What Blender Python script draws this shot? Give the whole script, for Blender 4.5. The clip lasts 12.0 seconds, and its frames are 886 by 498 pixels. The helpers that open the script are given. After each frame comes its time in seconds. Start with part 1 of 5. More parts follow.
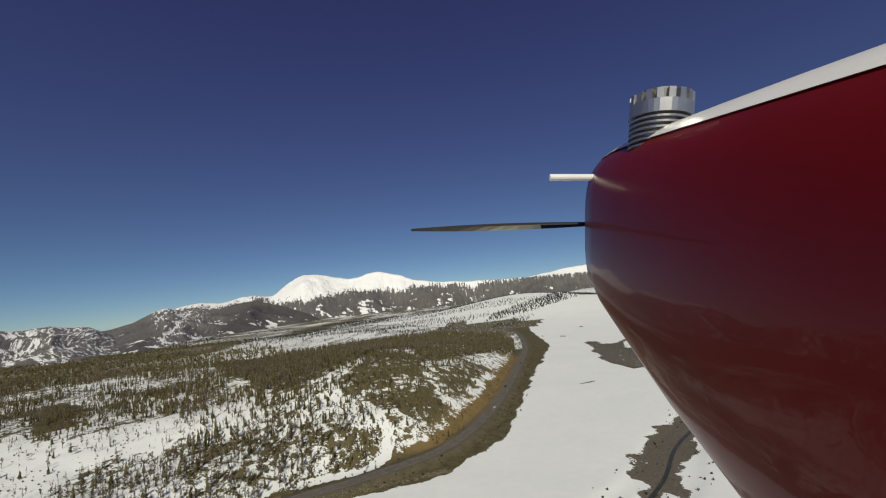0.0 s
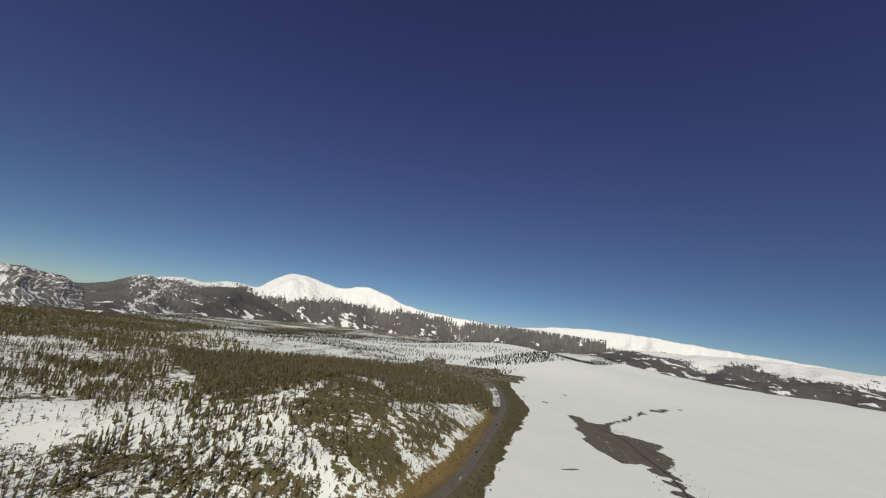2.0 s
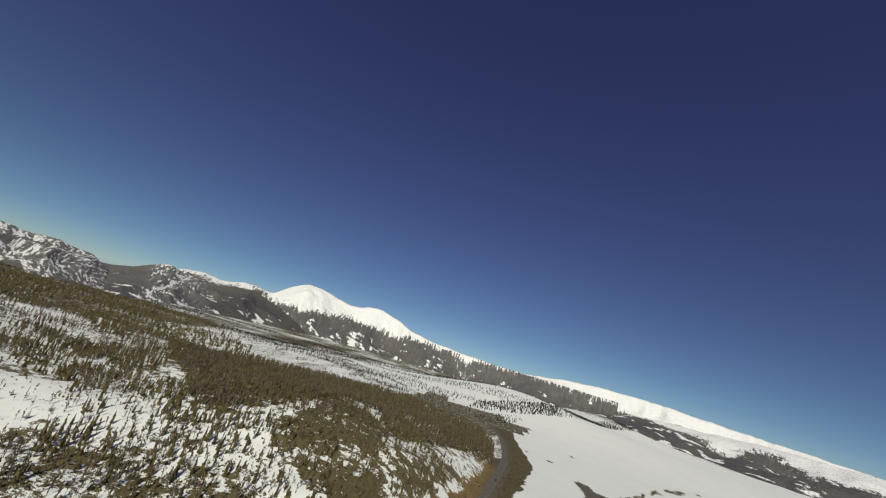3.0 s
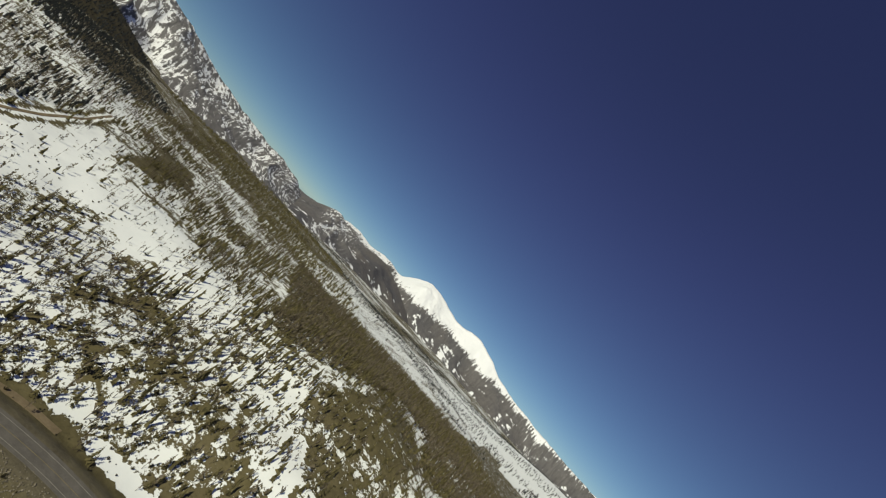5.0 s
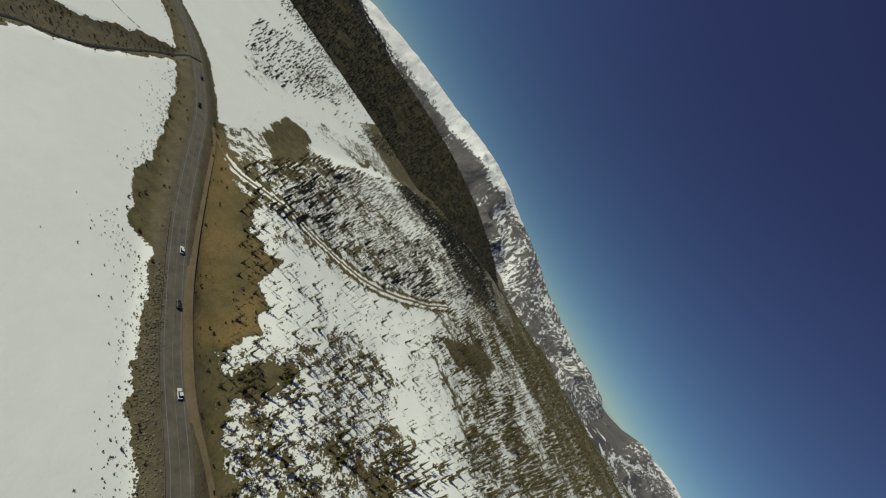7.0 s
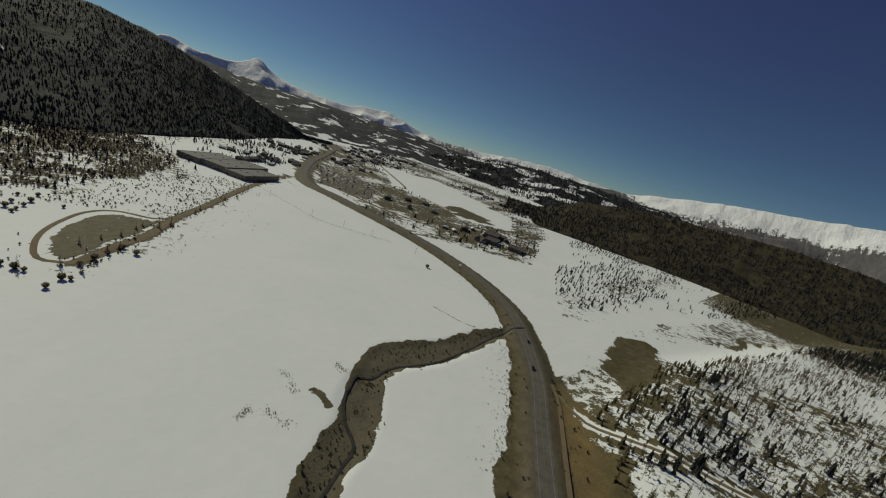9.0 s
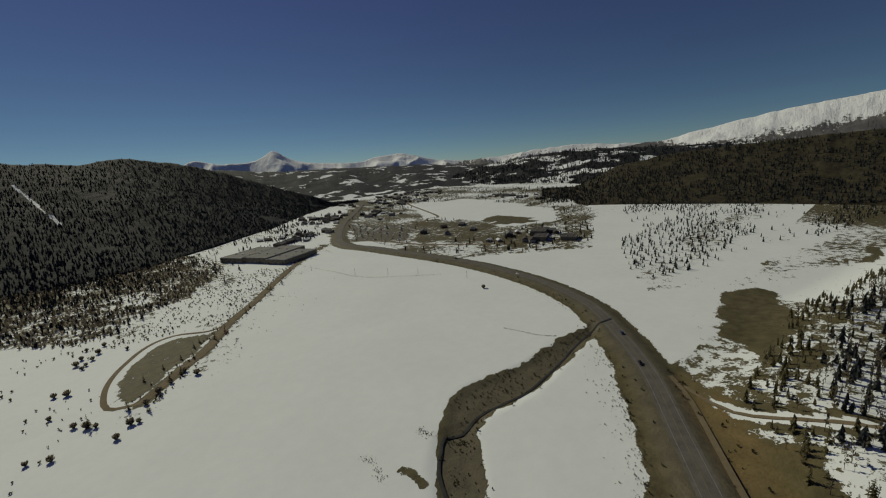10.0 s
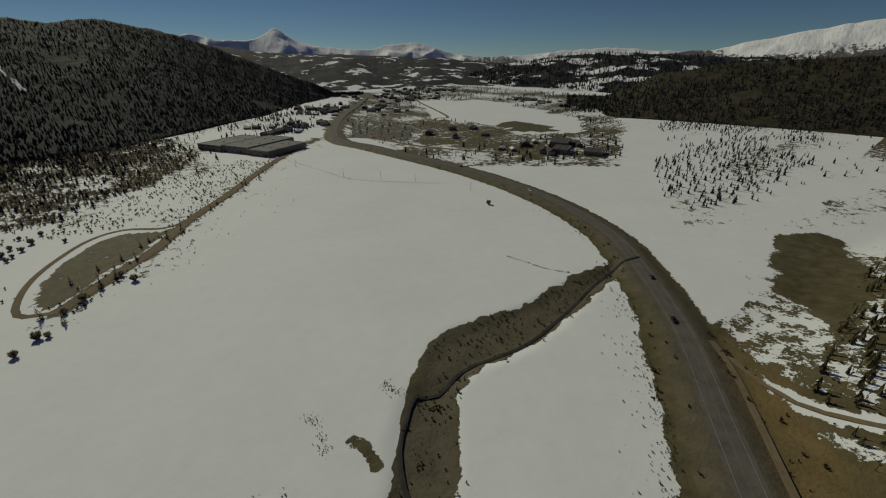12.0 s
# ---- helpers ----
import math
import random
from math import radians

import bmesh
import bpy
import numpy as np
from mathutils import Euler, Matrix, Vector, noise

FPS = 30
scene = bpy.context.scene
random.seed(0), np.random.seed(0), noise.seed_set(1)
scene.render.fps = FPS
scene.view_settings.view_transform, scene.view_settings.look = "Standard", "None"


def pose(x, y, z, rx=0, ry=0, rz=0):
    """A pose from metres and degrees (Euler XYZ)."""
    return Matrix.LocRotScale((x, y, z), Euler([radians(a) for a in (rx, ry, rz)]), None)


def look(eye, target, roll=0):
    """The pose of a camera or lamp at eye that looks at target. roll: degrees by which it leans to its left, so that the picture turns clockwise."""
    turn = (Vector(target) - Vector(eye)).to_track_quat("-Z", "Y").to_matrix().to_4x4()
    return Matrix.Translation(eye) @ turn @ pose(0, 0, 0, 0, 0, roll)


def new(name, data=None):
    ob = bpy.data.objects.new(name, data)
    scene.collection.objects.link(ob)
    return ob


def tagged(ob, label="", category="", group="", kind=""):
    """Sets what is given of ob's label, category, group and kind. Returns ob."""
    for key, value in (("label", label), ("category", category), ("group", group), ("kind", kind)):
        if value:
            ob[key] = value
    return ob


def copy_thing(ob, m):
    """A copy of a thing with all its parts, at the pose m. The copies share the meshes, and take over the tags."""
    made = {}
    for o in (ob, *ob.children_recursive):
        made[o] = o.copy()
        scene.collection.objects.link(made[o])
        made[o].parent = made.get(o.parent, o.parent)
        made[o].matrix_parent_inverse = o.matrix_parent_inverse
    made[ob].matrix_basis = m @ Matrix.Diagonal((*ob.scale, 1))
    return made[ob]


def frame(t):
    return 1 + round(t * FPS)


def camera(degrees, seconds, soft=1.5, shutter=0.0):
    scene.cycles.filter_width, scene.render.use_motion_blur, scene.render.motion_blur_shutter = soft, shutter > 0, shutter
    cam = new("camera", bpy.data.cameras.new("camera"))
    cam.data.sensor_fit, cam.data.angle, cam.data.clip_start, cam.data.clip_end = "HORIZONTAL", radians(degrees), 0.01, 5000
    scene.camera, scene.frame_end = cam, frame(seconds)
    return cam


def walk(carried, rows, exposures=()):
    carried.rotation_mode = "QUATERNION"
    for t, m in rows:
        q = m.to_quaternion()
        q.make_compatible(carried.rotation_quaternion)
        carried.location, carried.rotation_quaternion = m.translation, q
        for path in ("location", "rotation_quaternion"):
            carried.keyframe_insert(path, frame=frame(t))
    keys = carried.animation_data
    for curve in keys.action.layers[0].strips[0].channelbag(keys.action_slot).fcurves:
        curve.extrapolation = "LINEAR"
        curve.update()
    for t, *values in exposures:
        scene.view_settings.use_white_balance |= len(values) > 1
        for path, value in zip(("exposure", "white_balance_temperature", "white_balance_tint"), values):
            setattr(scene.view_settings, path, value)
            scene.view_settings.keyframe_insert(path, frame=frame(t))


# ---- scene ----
cam = camera(97.28, 12.0, soft=1.15)


def flown(x, y, z, yaw, pitch, roll):
    """Camera pose: yaw to the left of +y, pitch up, roll as look()."""
    a, b = radians(yaw), radians(pitch)
    way = Vector((-math.sin(a) * math.cos(b), math.cos(a) * math.cos(b), math.sin(b)))
    eye = Vector((x, y, z))
    return look(eye, eye + way, roll)


PATH = [
    (0.0, 49.1, -71.6, 130.2, 3.55, 6.91, -5.27),
    (0.5, 47.5, -59.1, 134.2, 3.11, 6.99, -1.39),
    (1.0, 45.6, -46.4, 135.4, 2.44, 6.61, 1.70),
    (1.5, 43.3, -33.8, 136.7, 2.58, 9.35, 3.86),
    (2.0, 40.1, -20.9, 137.1, 3.44, 11.50, 7.93),
    (2.5, 35.7, -5.5, 137.1, 4.68, 13.93, 12.50),
    (2.7, 33.8, 1.1, 136.4, 5.45, 14.74, 14.08),
    (4.3, 36.4, 50.8, 135.4, 19.51, 15.56, 37.85),
    (4.5, 33.5, 56.9, 136.1, 21.03, 14.32, 41.55),
    (5.0, 25.2, 73.0, 138.8, 26.97, 9.28, 48.59),
    (5.5, 18.4, 88.5, 142.0, 36.85, 5.04, 52.97),
    (6.0, 13.8, 100.3, 145.4, 52.99, 0.12, 57.96),
    (6.5, 4.3, 112.7, 148.1, 63.86, -4.66, 56.29),
    (7.0, -9.1, 122.5, 149.0, 75.77, -8.68, 58.76),
    (7.5, -25.7, 127.9, 146.9, 88.19, -13.40, 61.10),
    (7.7, -32.2, 129.1, 146.2, 95.11, -14.10, 57.17),
    (9.3, -69.4, 111.9, 141.8, 138.02, -14.76, 7.50),
    (9.5, -75.0, 108.3, 140.7, 139.26, -14.56, 0.19),
    (10.0, -85.9, 100.6, 138.4, 139.44, -12.42, -4.32),
    (10.5, -96.5, 91.3, 135.7, 139.79, -12.11, -5.11),
    (11.0, -109.3, 81.1, 131.5, 140.68, -18.18, -4.24),
    (11.5, -121.9, 70.1, 126.3, 141.07, -28.70, -1.09),
    (12.0, -131.8, 59.3, 122.7, 140.98, -25.88, 0.03),
]
walk(cam, [(row[0], flown(*row[1:])) for row in PATH],
     [(0.0, 0.0, 6800, 20), (2.7, 0.0, 6800, 20), (4.3, 0.05, 6850, 17), (6.3, 0.0, 6850, 13), (7.0, -0.18, 6800, 12), (7.7, -0.28, 6780, 11), (9.3, -0.64, 6900, 13), (11.0, -0.80, 6950, 13), (12.0, -0.93, 6950, 13)])

# ---- light ----
SUN_AZ, SUN_EL = radians(-176.0), radians(37.0)
to_sun = Vector((-math.sin(SUN_AZ) * math.cos(SUN_EL), math.cos(SUN_AZ) * math.cos(SUN_EL), math.sin(SUN_EL)))
world = bpy.data.worlds.new("sky")
scene.world = world
world.use_nodes = True
wn = world.node_tree.nodes
sky = wn.new("ShaderNodeTexSky")
sky.sky_type = "NISHITA"
sky.sun_disc = False
sky.sun_elevation = SUN_EL
sky.sun_rotation = math.atan2(to_sun.x, to_sun.y)
sky.altitude = 2800
sky.air_density, sky.dust_density, sky.ozone_density = 0.8, 0.05, 5.0
wn["Background"].inputs["Strength"].default_value = 0.055
tint = wn.new("ShaderNodeMix")
tint.data_type, tint.blend_type = "RGBA", "MULTIPLY"
tint.inputs[0].default_value = 1.0
# thin mountain air: teal low down, violet-blue overhead
up_dir, up_z, hue = wn.new("ShaderNodeTexCoord"), wn.new("ShaderNodeSeparateXYZ"), wn.new("ShaderNodeValToRGB")
hue.color_ramp.interpolation = "EASE"
hue.color_ramp.elements[0].position, hue.color_ramp.elements[0].color = 0.0, (0.82, 0.965, 0.90, 1)
hue.color_ramp.elements[1].position, hue.color_ramp.elements[1].color = 0.6, (1.12, 0.87, 1.17, 1)
world.node_tree.links.new(up_dir.outputs["Generated"], up_z.inputs[0])
world.node_tree.links.new(up_z.outputs[2], hue.inputs[0])
world.node_tree.links.new(hue.outputs[0], tint.inputs[7])
world.node_tree.links.new(sky.outputs[0], tint.inputs[6])
world.node_tree.links.new(tint.outputs[2], wn["Background"].inputs["Color"])
sun_lamp = new("sun", bpy.data.lights.new("sun", "SUN"))
sun_lamp.data.energy = 3.4
sun_lamp.data.angle = radians(0.53)
sun_lamp.data.color = (0.975, 1.0, 0.78)
sun_lamp.matrix_world = look((0, 0, 600), Vector((0, 0, 600)) - to_sun)

# ---- number helpers ----
TAB = np.random.RandomState(7).rand(256, 256)


def value_noise(x, y):
    xi, yi = np.floor(x).astype(int), np.floor(y).astype(int)
    fx, fy = x - xi, y - yi
    fx, fy = fx * fx * (3 - 2 * fx), fy * fy * (3 - 2 * fy)
    a, b = TAB[xi % 256, yi % 256], TAB[(xi + 1) % 256, yi % 256]
    c, d = TAB[xi % 256, (yi + 1) % 256], TAB[(xi + 1) % 256, (yi + 1) % 256]
    return (a * (1 - fx) + b * fx) * (1 - fy) + (c * (1 - fx) + d * fx) * fy


def fbm(x, y, size, octaves=4, gain=0.5):
    """Fractal noise, 0 to 1, whose largest cells are size metres."""
    total, amp, norm = 0.0, 1.0, 0.0
    for k in range(octaves):
        f = 2.0**k / size
        total = total + amp * value_noise(x * f + 17.3 * k, y * f + 9.1 * k)
        norm, amp = norm + amp, amp * gain
    return total / norm


def step(a, b, v):
    u = np.clip((v - a) / (b - a), 0, 1)
    return u * u * (3 - 2 * u)


def dist_line(x, y, line):
    """The distance of points from a line of plan points."""
    best = np.full(np.shape(x), 1e9)
    for (ax, ay), (bx, by) in zip(line[:-1], line[1:]):
        dx, dy = bx - ax, by - ay
        u = np.clip(((x - ax) * dx + (y - ay) * dy) / (dx * dx + dy * dy + 1e-9), 0, 1)
        best = np.minimum(best, np.hypot(x - ax - u * dx, y - ay - u * dy))
    return best


def depth_in(x, y, ring):
    """How deep points lie in a plan polygon: positive inside."""
    inside = np.zeros(np.shape(x), bool)
    for (ax, ay), (bx, by) in zip(ring, ring[1:] + ring[:1]):
        cuts = ((ay > y) != (by > y)) & (x < (bx - ax) * (y - ay) / (by - ay + 1e-12) + ax)
        inside ^= cuts
    d = dist_line(x, y, ring + ring[:1])
    return np.where(inside, d, -d)


def curve_through(points, gap):
    """A smooth plan line through points, with a vertex every gap metres or so."""
    p = [points[0]] + list(points) + [points[-1]]
    out = []
    for i in range(1, len(p) - 2):
        a, b, c, d = (np.array(q, float) for q in p[i - 1:i + 3])
        n = max(2, int(np.hypot(*(c - b)) / gap))
        for k in range(n):
            t = k / n
            out.append(tuple(0.5 * ((2 * b) + (c - a) * t + (2 * a - 5 * b + 4 * c - d) * t * t + (3 * b - a - 3 * c + d) * t**3)))
    return out + [tuple(map(float, points[-1]))]


def offset_line(line, d):
    """The line moved d metres to its left."""
    q = np.array(line, float)
    g = np.gradient(q, axis=0)
    g /= np.linalg.norm(g, axis=1)[:, None] + 1e-9
    return [(x - gy * d, y + gx * d) for (x, y), (gx, gy) in zip(q, g)]


# ---- plan ----
HUB = (-50.6, 99.3, 125.2)
ROAD = curve_through([(150, 1240), (168, 1090), (164, 930), (148, 780), (121, 640), (82, 465), (53, 360), (15, 278), (-40, 231), (-86, 203),
                      (-120, 176), (-158, 136), (-215, 88), (-270, 49), (-320, 14), (-366, -29), (-406, -76), (-436, -150), (-450, -250),
                      (-446, -345), (-430, -480), (-424, -600), (-548, -826), (-674, -999), (-860, -1270), (-905, -1420)], 8)
HILL = [(150, 1240), (168, 1090), (164, 930), (148, 780), (121, 640), (82, 465), (53, 360), (15, 280), (-40, 236), (-86, 210), (-120, 183),
        (-158, 143), (-215, 95), (-270, 55), (-320, 20), (-480, 30), (-900, 120), (-1500, 300), (-1700, 1300), (-500, 1900)]
SHORE = [(300, 2200), (235, 1400), (214, 1100), (215, 844), (128, 535), (94, 401), (70, 303), (20, 235), (-60, 200), (-102, 169), (-128, 145), (-152, 123),
         (-175, 105), (-190, 90), (-193, 71), (-225, 53), (-258, 36), (-305, 0), (-335, -18), (-368, -42), (-395, -80), (-425, -150),
         (-442, -250), (-432, -345), (-416, -480), (-404, -590), (-340, -560), (-280, -470)]
BED = [(-374, -48), (-326, -55), (-286, -54), (-270, -56), (-238, -63), (-220, -60), (-199, -43), (-185, -30), (-170, -14), (-155, -5), (-143, 6),
       (-128, 22), (-114, 30), (-60, 58), (-20, 78), (-30, 94), (-65, 74), (-112, 44), (-139, 31), (-158, 18), (-172, 14), (-194, -7), (-210, -28),
       (-229, -33), (-260, -30), (-292, -32), (-366, -40)]
STREAM = curve_through([(-382, -40), (-360, -44), (-333, -42), (-301, -36), (-261, -31), (-240, -34), (-222, -38), (-205, -34), (-196, -38), (-187, -31),
                        (-178, -22), (-172, -10), (-168, 6), (-158, 13), (-140, 24), (-116, 37), (-60, 66), (20, 108), (90, 150), (150, 192)], 5)
RIVER = curve_through([(-25, 86), (30, 115), (92, 150), (152, 196), (195, 258), (252, 322), (290, 395), (322, 505), (330, 600), (338, 690), (318, 790)], 10)
RIVER_ARM = curve_through([(325, 700), (350, 790), (420, 880), (500, 990), (570, 1080), (700, 1190)], 12)
LANE = curve_through([(-395, -610), (-345, -560), (-292, -497), (-240, -427), (-200, -369), (-158, -314), (-129, -264), (-109, -242), (-81, -207)], 6)
LOOP = [(-81, -203), (-67, -210), (-62, -224), (-64, -255), (-74, -285), (-93, -316), (-114, -324), (-139, -309), (-158, -314), (-129, -264), (-109, -242)]
TRACK = curve_through([(-324, 24), (-307, 40), (-262, 69), (-216, 99), (-187, 120), (-157, 147), (-142, 164), (-131, 182), (-118, 201), (-100, 215)], 6)
SIDE_ROAD = curve_through([(-322, 33), (-308, 60), (-314, 96), (-331, 151), (-362, 215), (-440, 280), (-520, 330)], 8)
WOOD_N = [(-441, 654), (-280, 488), (-188, 372), (-148, 372), (-120, 420), (-105, 555), (-62, 600), (-25, 480), (20, 560), (70, 640), (122, 720), (140, 900), (127, 990),
          (-76, 1105), (-201, 1000), (-411, 900), (-512, 747)]
WOOD_W = [(-452, 342), (-560, 370), (-632, 383), (-1000, 600), (-1050, 740), (-659, 715), (-485, 709), (-420, 640), (-331, 520), (-285, 400), (-365, 385)]
WOOD_S = [(-290, 100), (-330, 145), (-372, 208), (-455, 275), (-620, 370), (-930, 545), (-1250, 560), (-1100, 260), (-800, 150), (-560, 95), (-440, 75)]
OPEN_SNOW = [(-271, 116), (-300, 140), (-415, 271), (-460, 310), (-360, 290), (-335, 320), (-300, 340), (-216, 330), (-188, 342), (-180, 290), (-186, 258), (-225, 256),
             (-262, 250), (-275, 232), (-235, 195), (-205, 185), (-180, 160), (-222, 130)]
SCRUB = [(-134, 174), (-158, 190), (-215, 277), (-157, 280), (-179, 337), (-137, 362), (-79, 325), (-60, 240), (-95, 216)]
COPSE = [(-239, 209), (-260, 250), (-214, 256), (-164, 228), (-160, 180), (-195, 185)]
BROWN_BANK = [(-160, 150), (-200, 192), (-180, 194), (-149, 178), (-134, 180), (-148, 160)]
MARSH = [(-90, 1120), (130, 1010), (220, 1180), (330, 1420), (100, 1480), (-60, 1600)]
BALD = [(-128, 363), (-104, 395), (-95, 530), (-60, 570), (-20, 455), (20, 520), (62, 560), (30, 390), (-10, 300), (-50, 310), (-71, 329), (-93, 325)]
CLEARING = [(-152, 372), (-111, 360), (-81, 345), (-50, 300), (-27, 250), (-50, 262), (-69, 298), (-90, 308), (-120, 339)]
HALL_RING = [(-222, -600), (-278, -494), (-349, -597), (-262, -700)]
LOT_A = [(-575, -830), (-635, -636), (-509, -485), (-443, -590)]
LOT_B = [(-666, -668), (-742, -493), (-614, -350), (-510, -455)]
DENSE_N = [(-437, 501), (-259, 411), (-192, 426), (-114, 298), (-86, 216), (-184, 152), (-243, 199), (-228, 253), (-206, 287), (-311, 359)]
OLIVE = [(-655, 579), (-681, 764), (-567, 815), (-332, 525), (-279, 395), (-357, 422), (-509, 500)]
BROWN_L = [(-578, 433), (-569, 479), (-451, 417), (-406, 344), (-415, 313)]
PATH_N = curve_through([(-71, 332), (-45, 303), (-35, 275), (-47, 248), (-74, 237), (-93, 226)], 6)
WALK_N = curve_through([(-239, 260), (-231, 302), (-189, 312)], 6)
BROWN_A = [(-345, 58), (-414, 20), (-517, 16), (-545, 48), (-440, 64)]
BROWN_B = [(-599, 69), (-690, 71), (-846, 144), (-693, 128)]
BROWN_C = [(-345, 60), (-420, 91), (-366, 90)]
BANK_S = [(-309, 39), (-295, 70), (-294, 93), (-263, 101), (-265, 121), (-265, 137), (-233, 137), (-191, 154), (-170, 135), (-254, 79)]
OPEN_W = [(-539, 30), (-643, 60), (-835, 150), (-791, 267), (-604, 230), (-547, 118), (-495, 74)]
MUD = [(302, 847), (340, 739), (395, 688), (367, 557), (283, 537), (254, 599), (267, 710)]
MUD_ARM = [(346, 790), (458, 939), (620, 1146), (706, 1212), (720, 1163), (572, 1059), (398, 836)]
SHORE_WOOD = [(86, 1454), (304, 1600), (498, 1802), (875, 2356), (1187, 2737), (1150, 2900), (552, 2100), (373, 1860), (138, 1640)]
THIN_E = [(-240, 290), (-200, 360), (-150, 372), (-60, 400), (-28, 300), (-50, 245), (-110, 236), (-190, 250)]
GREEN = [(-745, -520), (-800, -555), (-840, -530), (-830, -454), (-776, -395), (-735, -440)]


def ground_z(x, y):
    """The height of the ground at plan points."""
    x, y = np.asarray(x, float), np.asarray(y, float)
    d = dist_line(x, y, ROAD)
    deep = depth_in(x, y, HILL)
    z = 12 * step(6, 70, deep) + 10 * step(60, 260, deep) * (0.4 + 1.2 * fbm(x, y, 190, 3))
    z += 9 * step(10, 90, deep) * (fbm(x + 400, y, 75, 4) - 0.5)
    z += 30 * np.exp(-((x + 92) ** 2 + (y - 445) ** 2) / (2 * 85.0**2)) * step(10, 70, deep)
    z += 16 * np.exp(-((x + 60) ** 2 + (y - 640) ** 2) / (2 * 130.0**2)) * step(10, 60, deep)
    z += 5 * step(8, 26, deep) * step(250, 330, y) * (1 - step(720, 800, y))
    w = 1 - step(6.5, 17, d)
    z = z * (1 - w) + 3.0 * w * step(-1500, -1300, y)
    bed = depth_in(x, y, BED)
    z -= 1.6 * step(-1, 7, bed) * (1 - w)
    z -= 0.9 * (1 - step(2.0, 5.0, dist_line(x, y, STREAM))) * (1 - w)
    z -= 1.2 * (1 - step(14, 26, dist_line(x, y, RIVER))) * (1 - w)
    z += 0.5 * (fbm(x, y, 40, 3) - 0.5) * (1 - w)
    # the benches far to the north and the low ground to the south
    far = np.hypot(x - HUB[0], y - HUB[1])
    z += 26 * step(1150, 2100, y) * fbm(x, y, 700, 3)
    z += 16 * step(1500, 4500, far) * step(0, 900, y)
    z += 50 * np.exp(-((x - 430) ** 2 + (y - 2050) ** 2) / (2 * 420.0**2)) + 45 * np.exp(-((x - 330) ** 2 / (2 * 260.0**2) + (y - 2250) ** 2 / (2 * 330.0**2))) + 70 * np.exp(-((x - 1000) ** 2 + (y - 2900) ** 2) / (2 * 260.0**2))
    z += 22 * step(900, 2600, far) * fbm(x + 900, y, 800, 3) * (y < -300)
    return z


# ---- materials ----
def material(name, rough=0.8, metal=0.0, spec=0.3):
    m = bpy.data.materials.new(name)
    m.use_nodes = True
    b = m.node_tree.nodes["Principled BSDF"]
    b.inputs["Roughness"].default_value, b.inputs["Metallic"].default_value = rough, metal
    b.inputs["Specular IOR Level"].default_value = spec
    return m, m.node_tree.nodes, m.node_tree.links, b


def noise_node(n, l, size, detail=4.0, rough=0.6, seed=0.0):
    """Noise in metres of the object's own space."""
    tc, mp, t = n.new("ShaderNodeTexCoord"), n.new("ShaderNodeMapping"), n.new("ShaderNodeTexNoise")
    mp.inputs["Location"].default_value = (seed * 13.7, seed * 7.1, seed * 3.3)
    t.inputs["Scale"].default_value, t.inputs["Detail"].default_value, t.inputs["Roughness"].default_value = 1.0 / size, detail, rough
    l.new(tc.outputs["Object"], mp.inputs["Vector"])
    l.new(mp.outputs["Vector"], t.inputs["Vector"])
    return t.outputs["Fac"]


def ramp(n, l, source, stops):
    r = n.new("ShaderNodeValToRGB")
    while len(r.color_ramp.elements) < len(stops):
        r.color_ramp.elements.new(0.5)
    for e, (at, col) in zip(r.color_ramp.elements, stops):
        e.position, e.color = at, (*col, 1)
    l.new(source, r.inputs["Fac"])
    return r.outputs["Color"]


def sums(n, l, kind, a, b, clamp=False):
    m = n.new("ShaderNodeMath")
    m.operation, m.use_clamp = kind, clamp
    for k, v in enumerate((a, b)):
        if isinstance(v, (int, float)):
            m.inputs[k].default_value = v
        else:
            l.new(v, m.inputs[k])
    return m.outputs[0]


def spread(n, l, source, lo, hi):
    m = n.new("ShaderNodeMapRange")
    m.interpolation_type = "SMOOTHSTEP"
    m.inputs["From Min"].default_value, m.inputs["From Max"].default_value = lo, hi
    l.new(source, m.inputs["Value"])
    return m.outputs["Result"]


def mix(n, l, fac, a, b):
    m = n.new("ShaderNodeMix")
    m.data_type = "RGBA"
    for sock, v in ((m.inputs[0], fac), (m.inputs[6], a), (m.inputs[7], b)):
        if isinstance(v, tuple):
            sock.default_value = (*v, 1)
        elif isinstance(v, (int, float)):
            sock.default_value = v
        else:
            l.new(v, sock)
    return m.outputs[2]


def attr(n, name):
    a = n.new("ShaderNodeAttribute")
    a.attribute_name = name
    return a.outputs["Fac"]


def bump(n, l, b, source, strength, distance):
    k = n.new("ShaderNodeBump")
    k.inputs["Strength"].default_value, k.inputs["Distance"].default_value = strength, distance
    l.new(source, k.inputs["Height"])
    l.new(k.outputs[0], b.inputs["Normal"])


def plain(name, col, rough=0.7, metal=0.0, vary=0.15, size=0.5, spec=0.3):
    """A paint or solid with a little grain and stain."""
    m, n, l, b = material(name, rough, metal, spec)
    f = noise_node(n, l, size, 5)
    c = ramp(n, l, f, [(0.3, tuple(v * (1 - vary) for v in col)), (0.7, tuple(min(1, v * (1 + vary)) for v in col))])
    l.new(c, b.inputs["Base Color"])
    return m


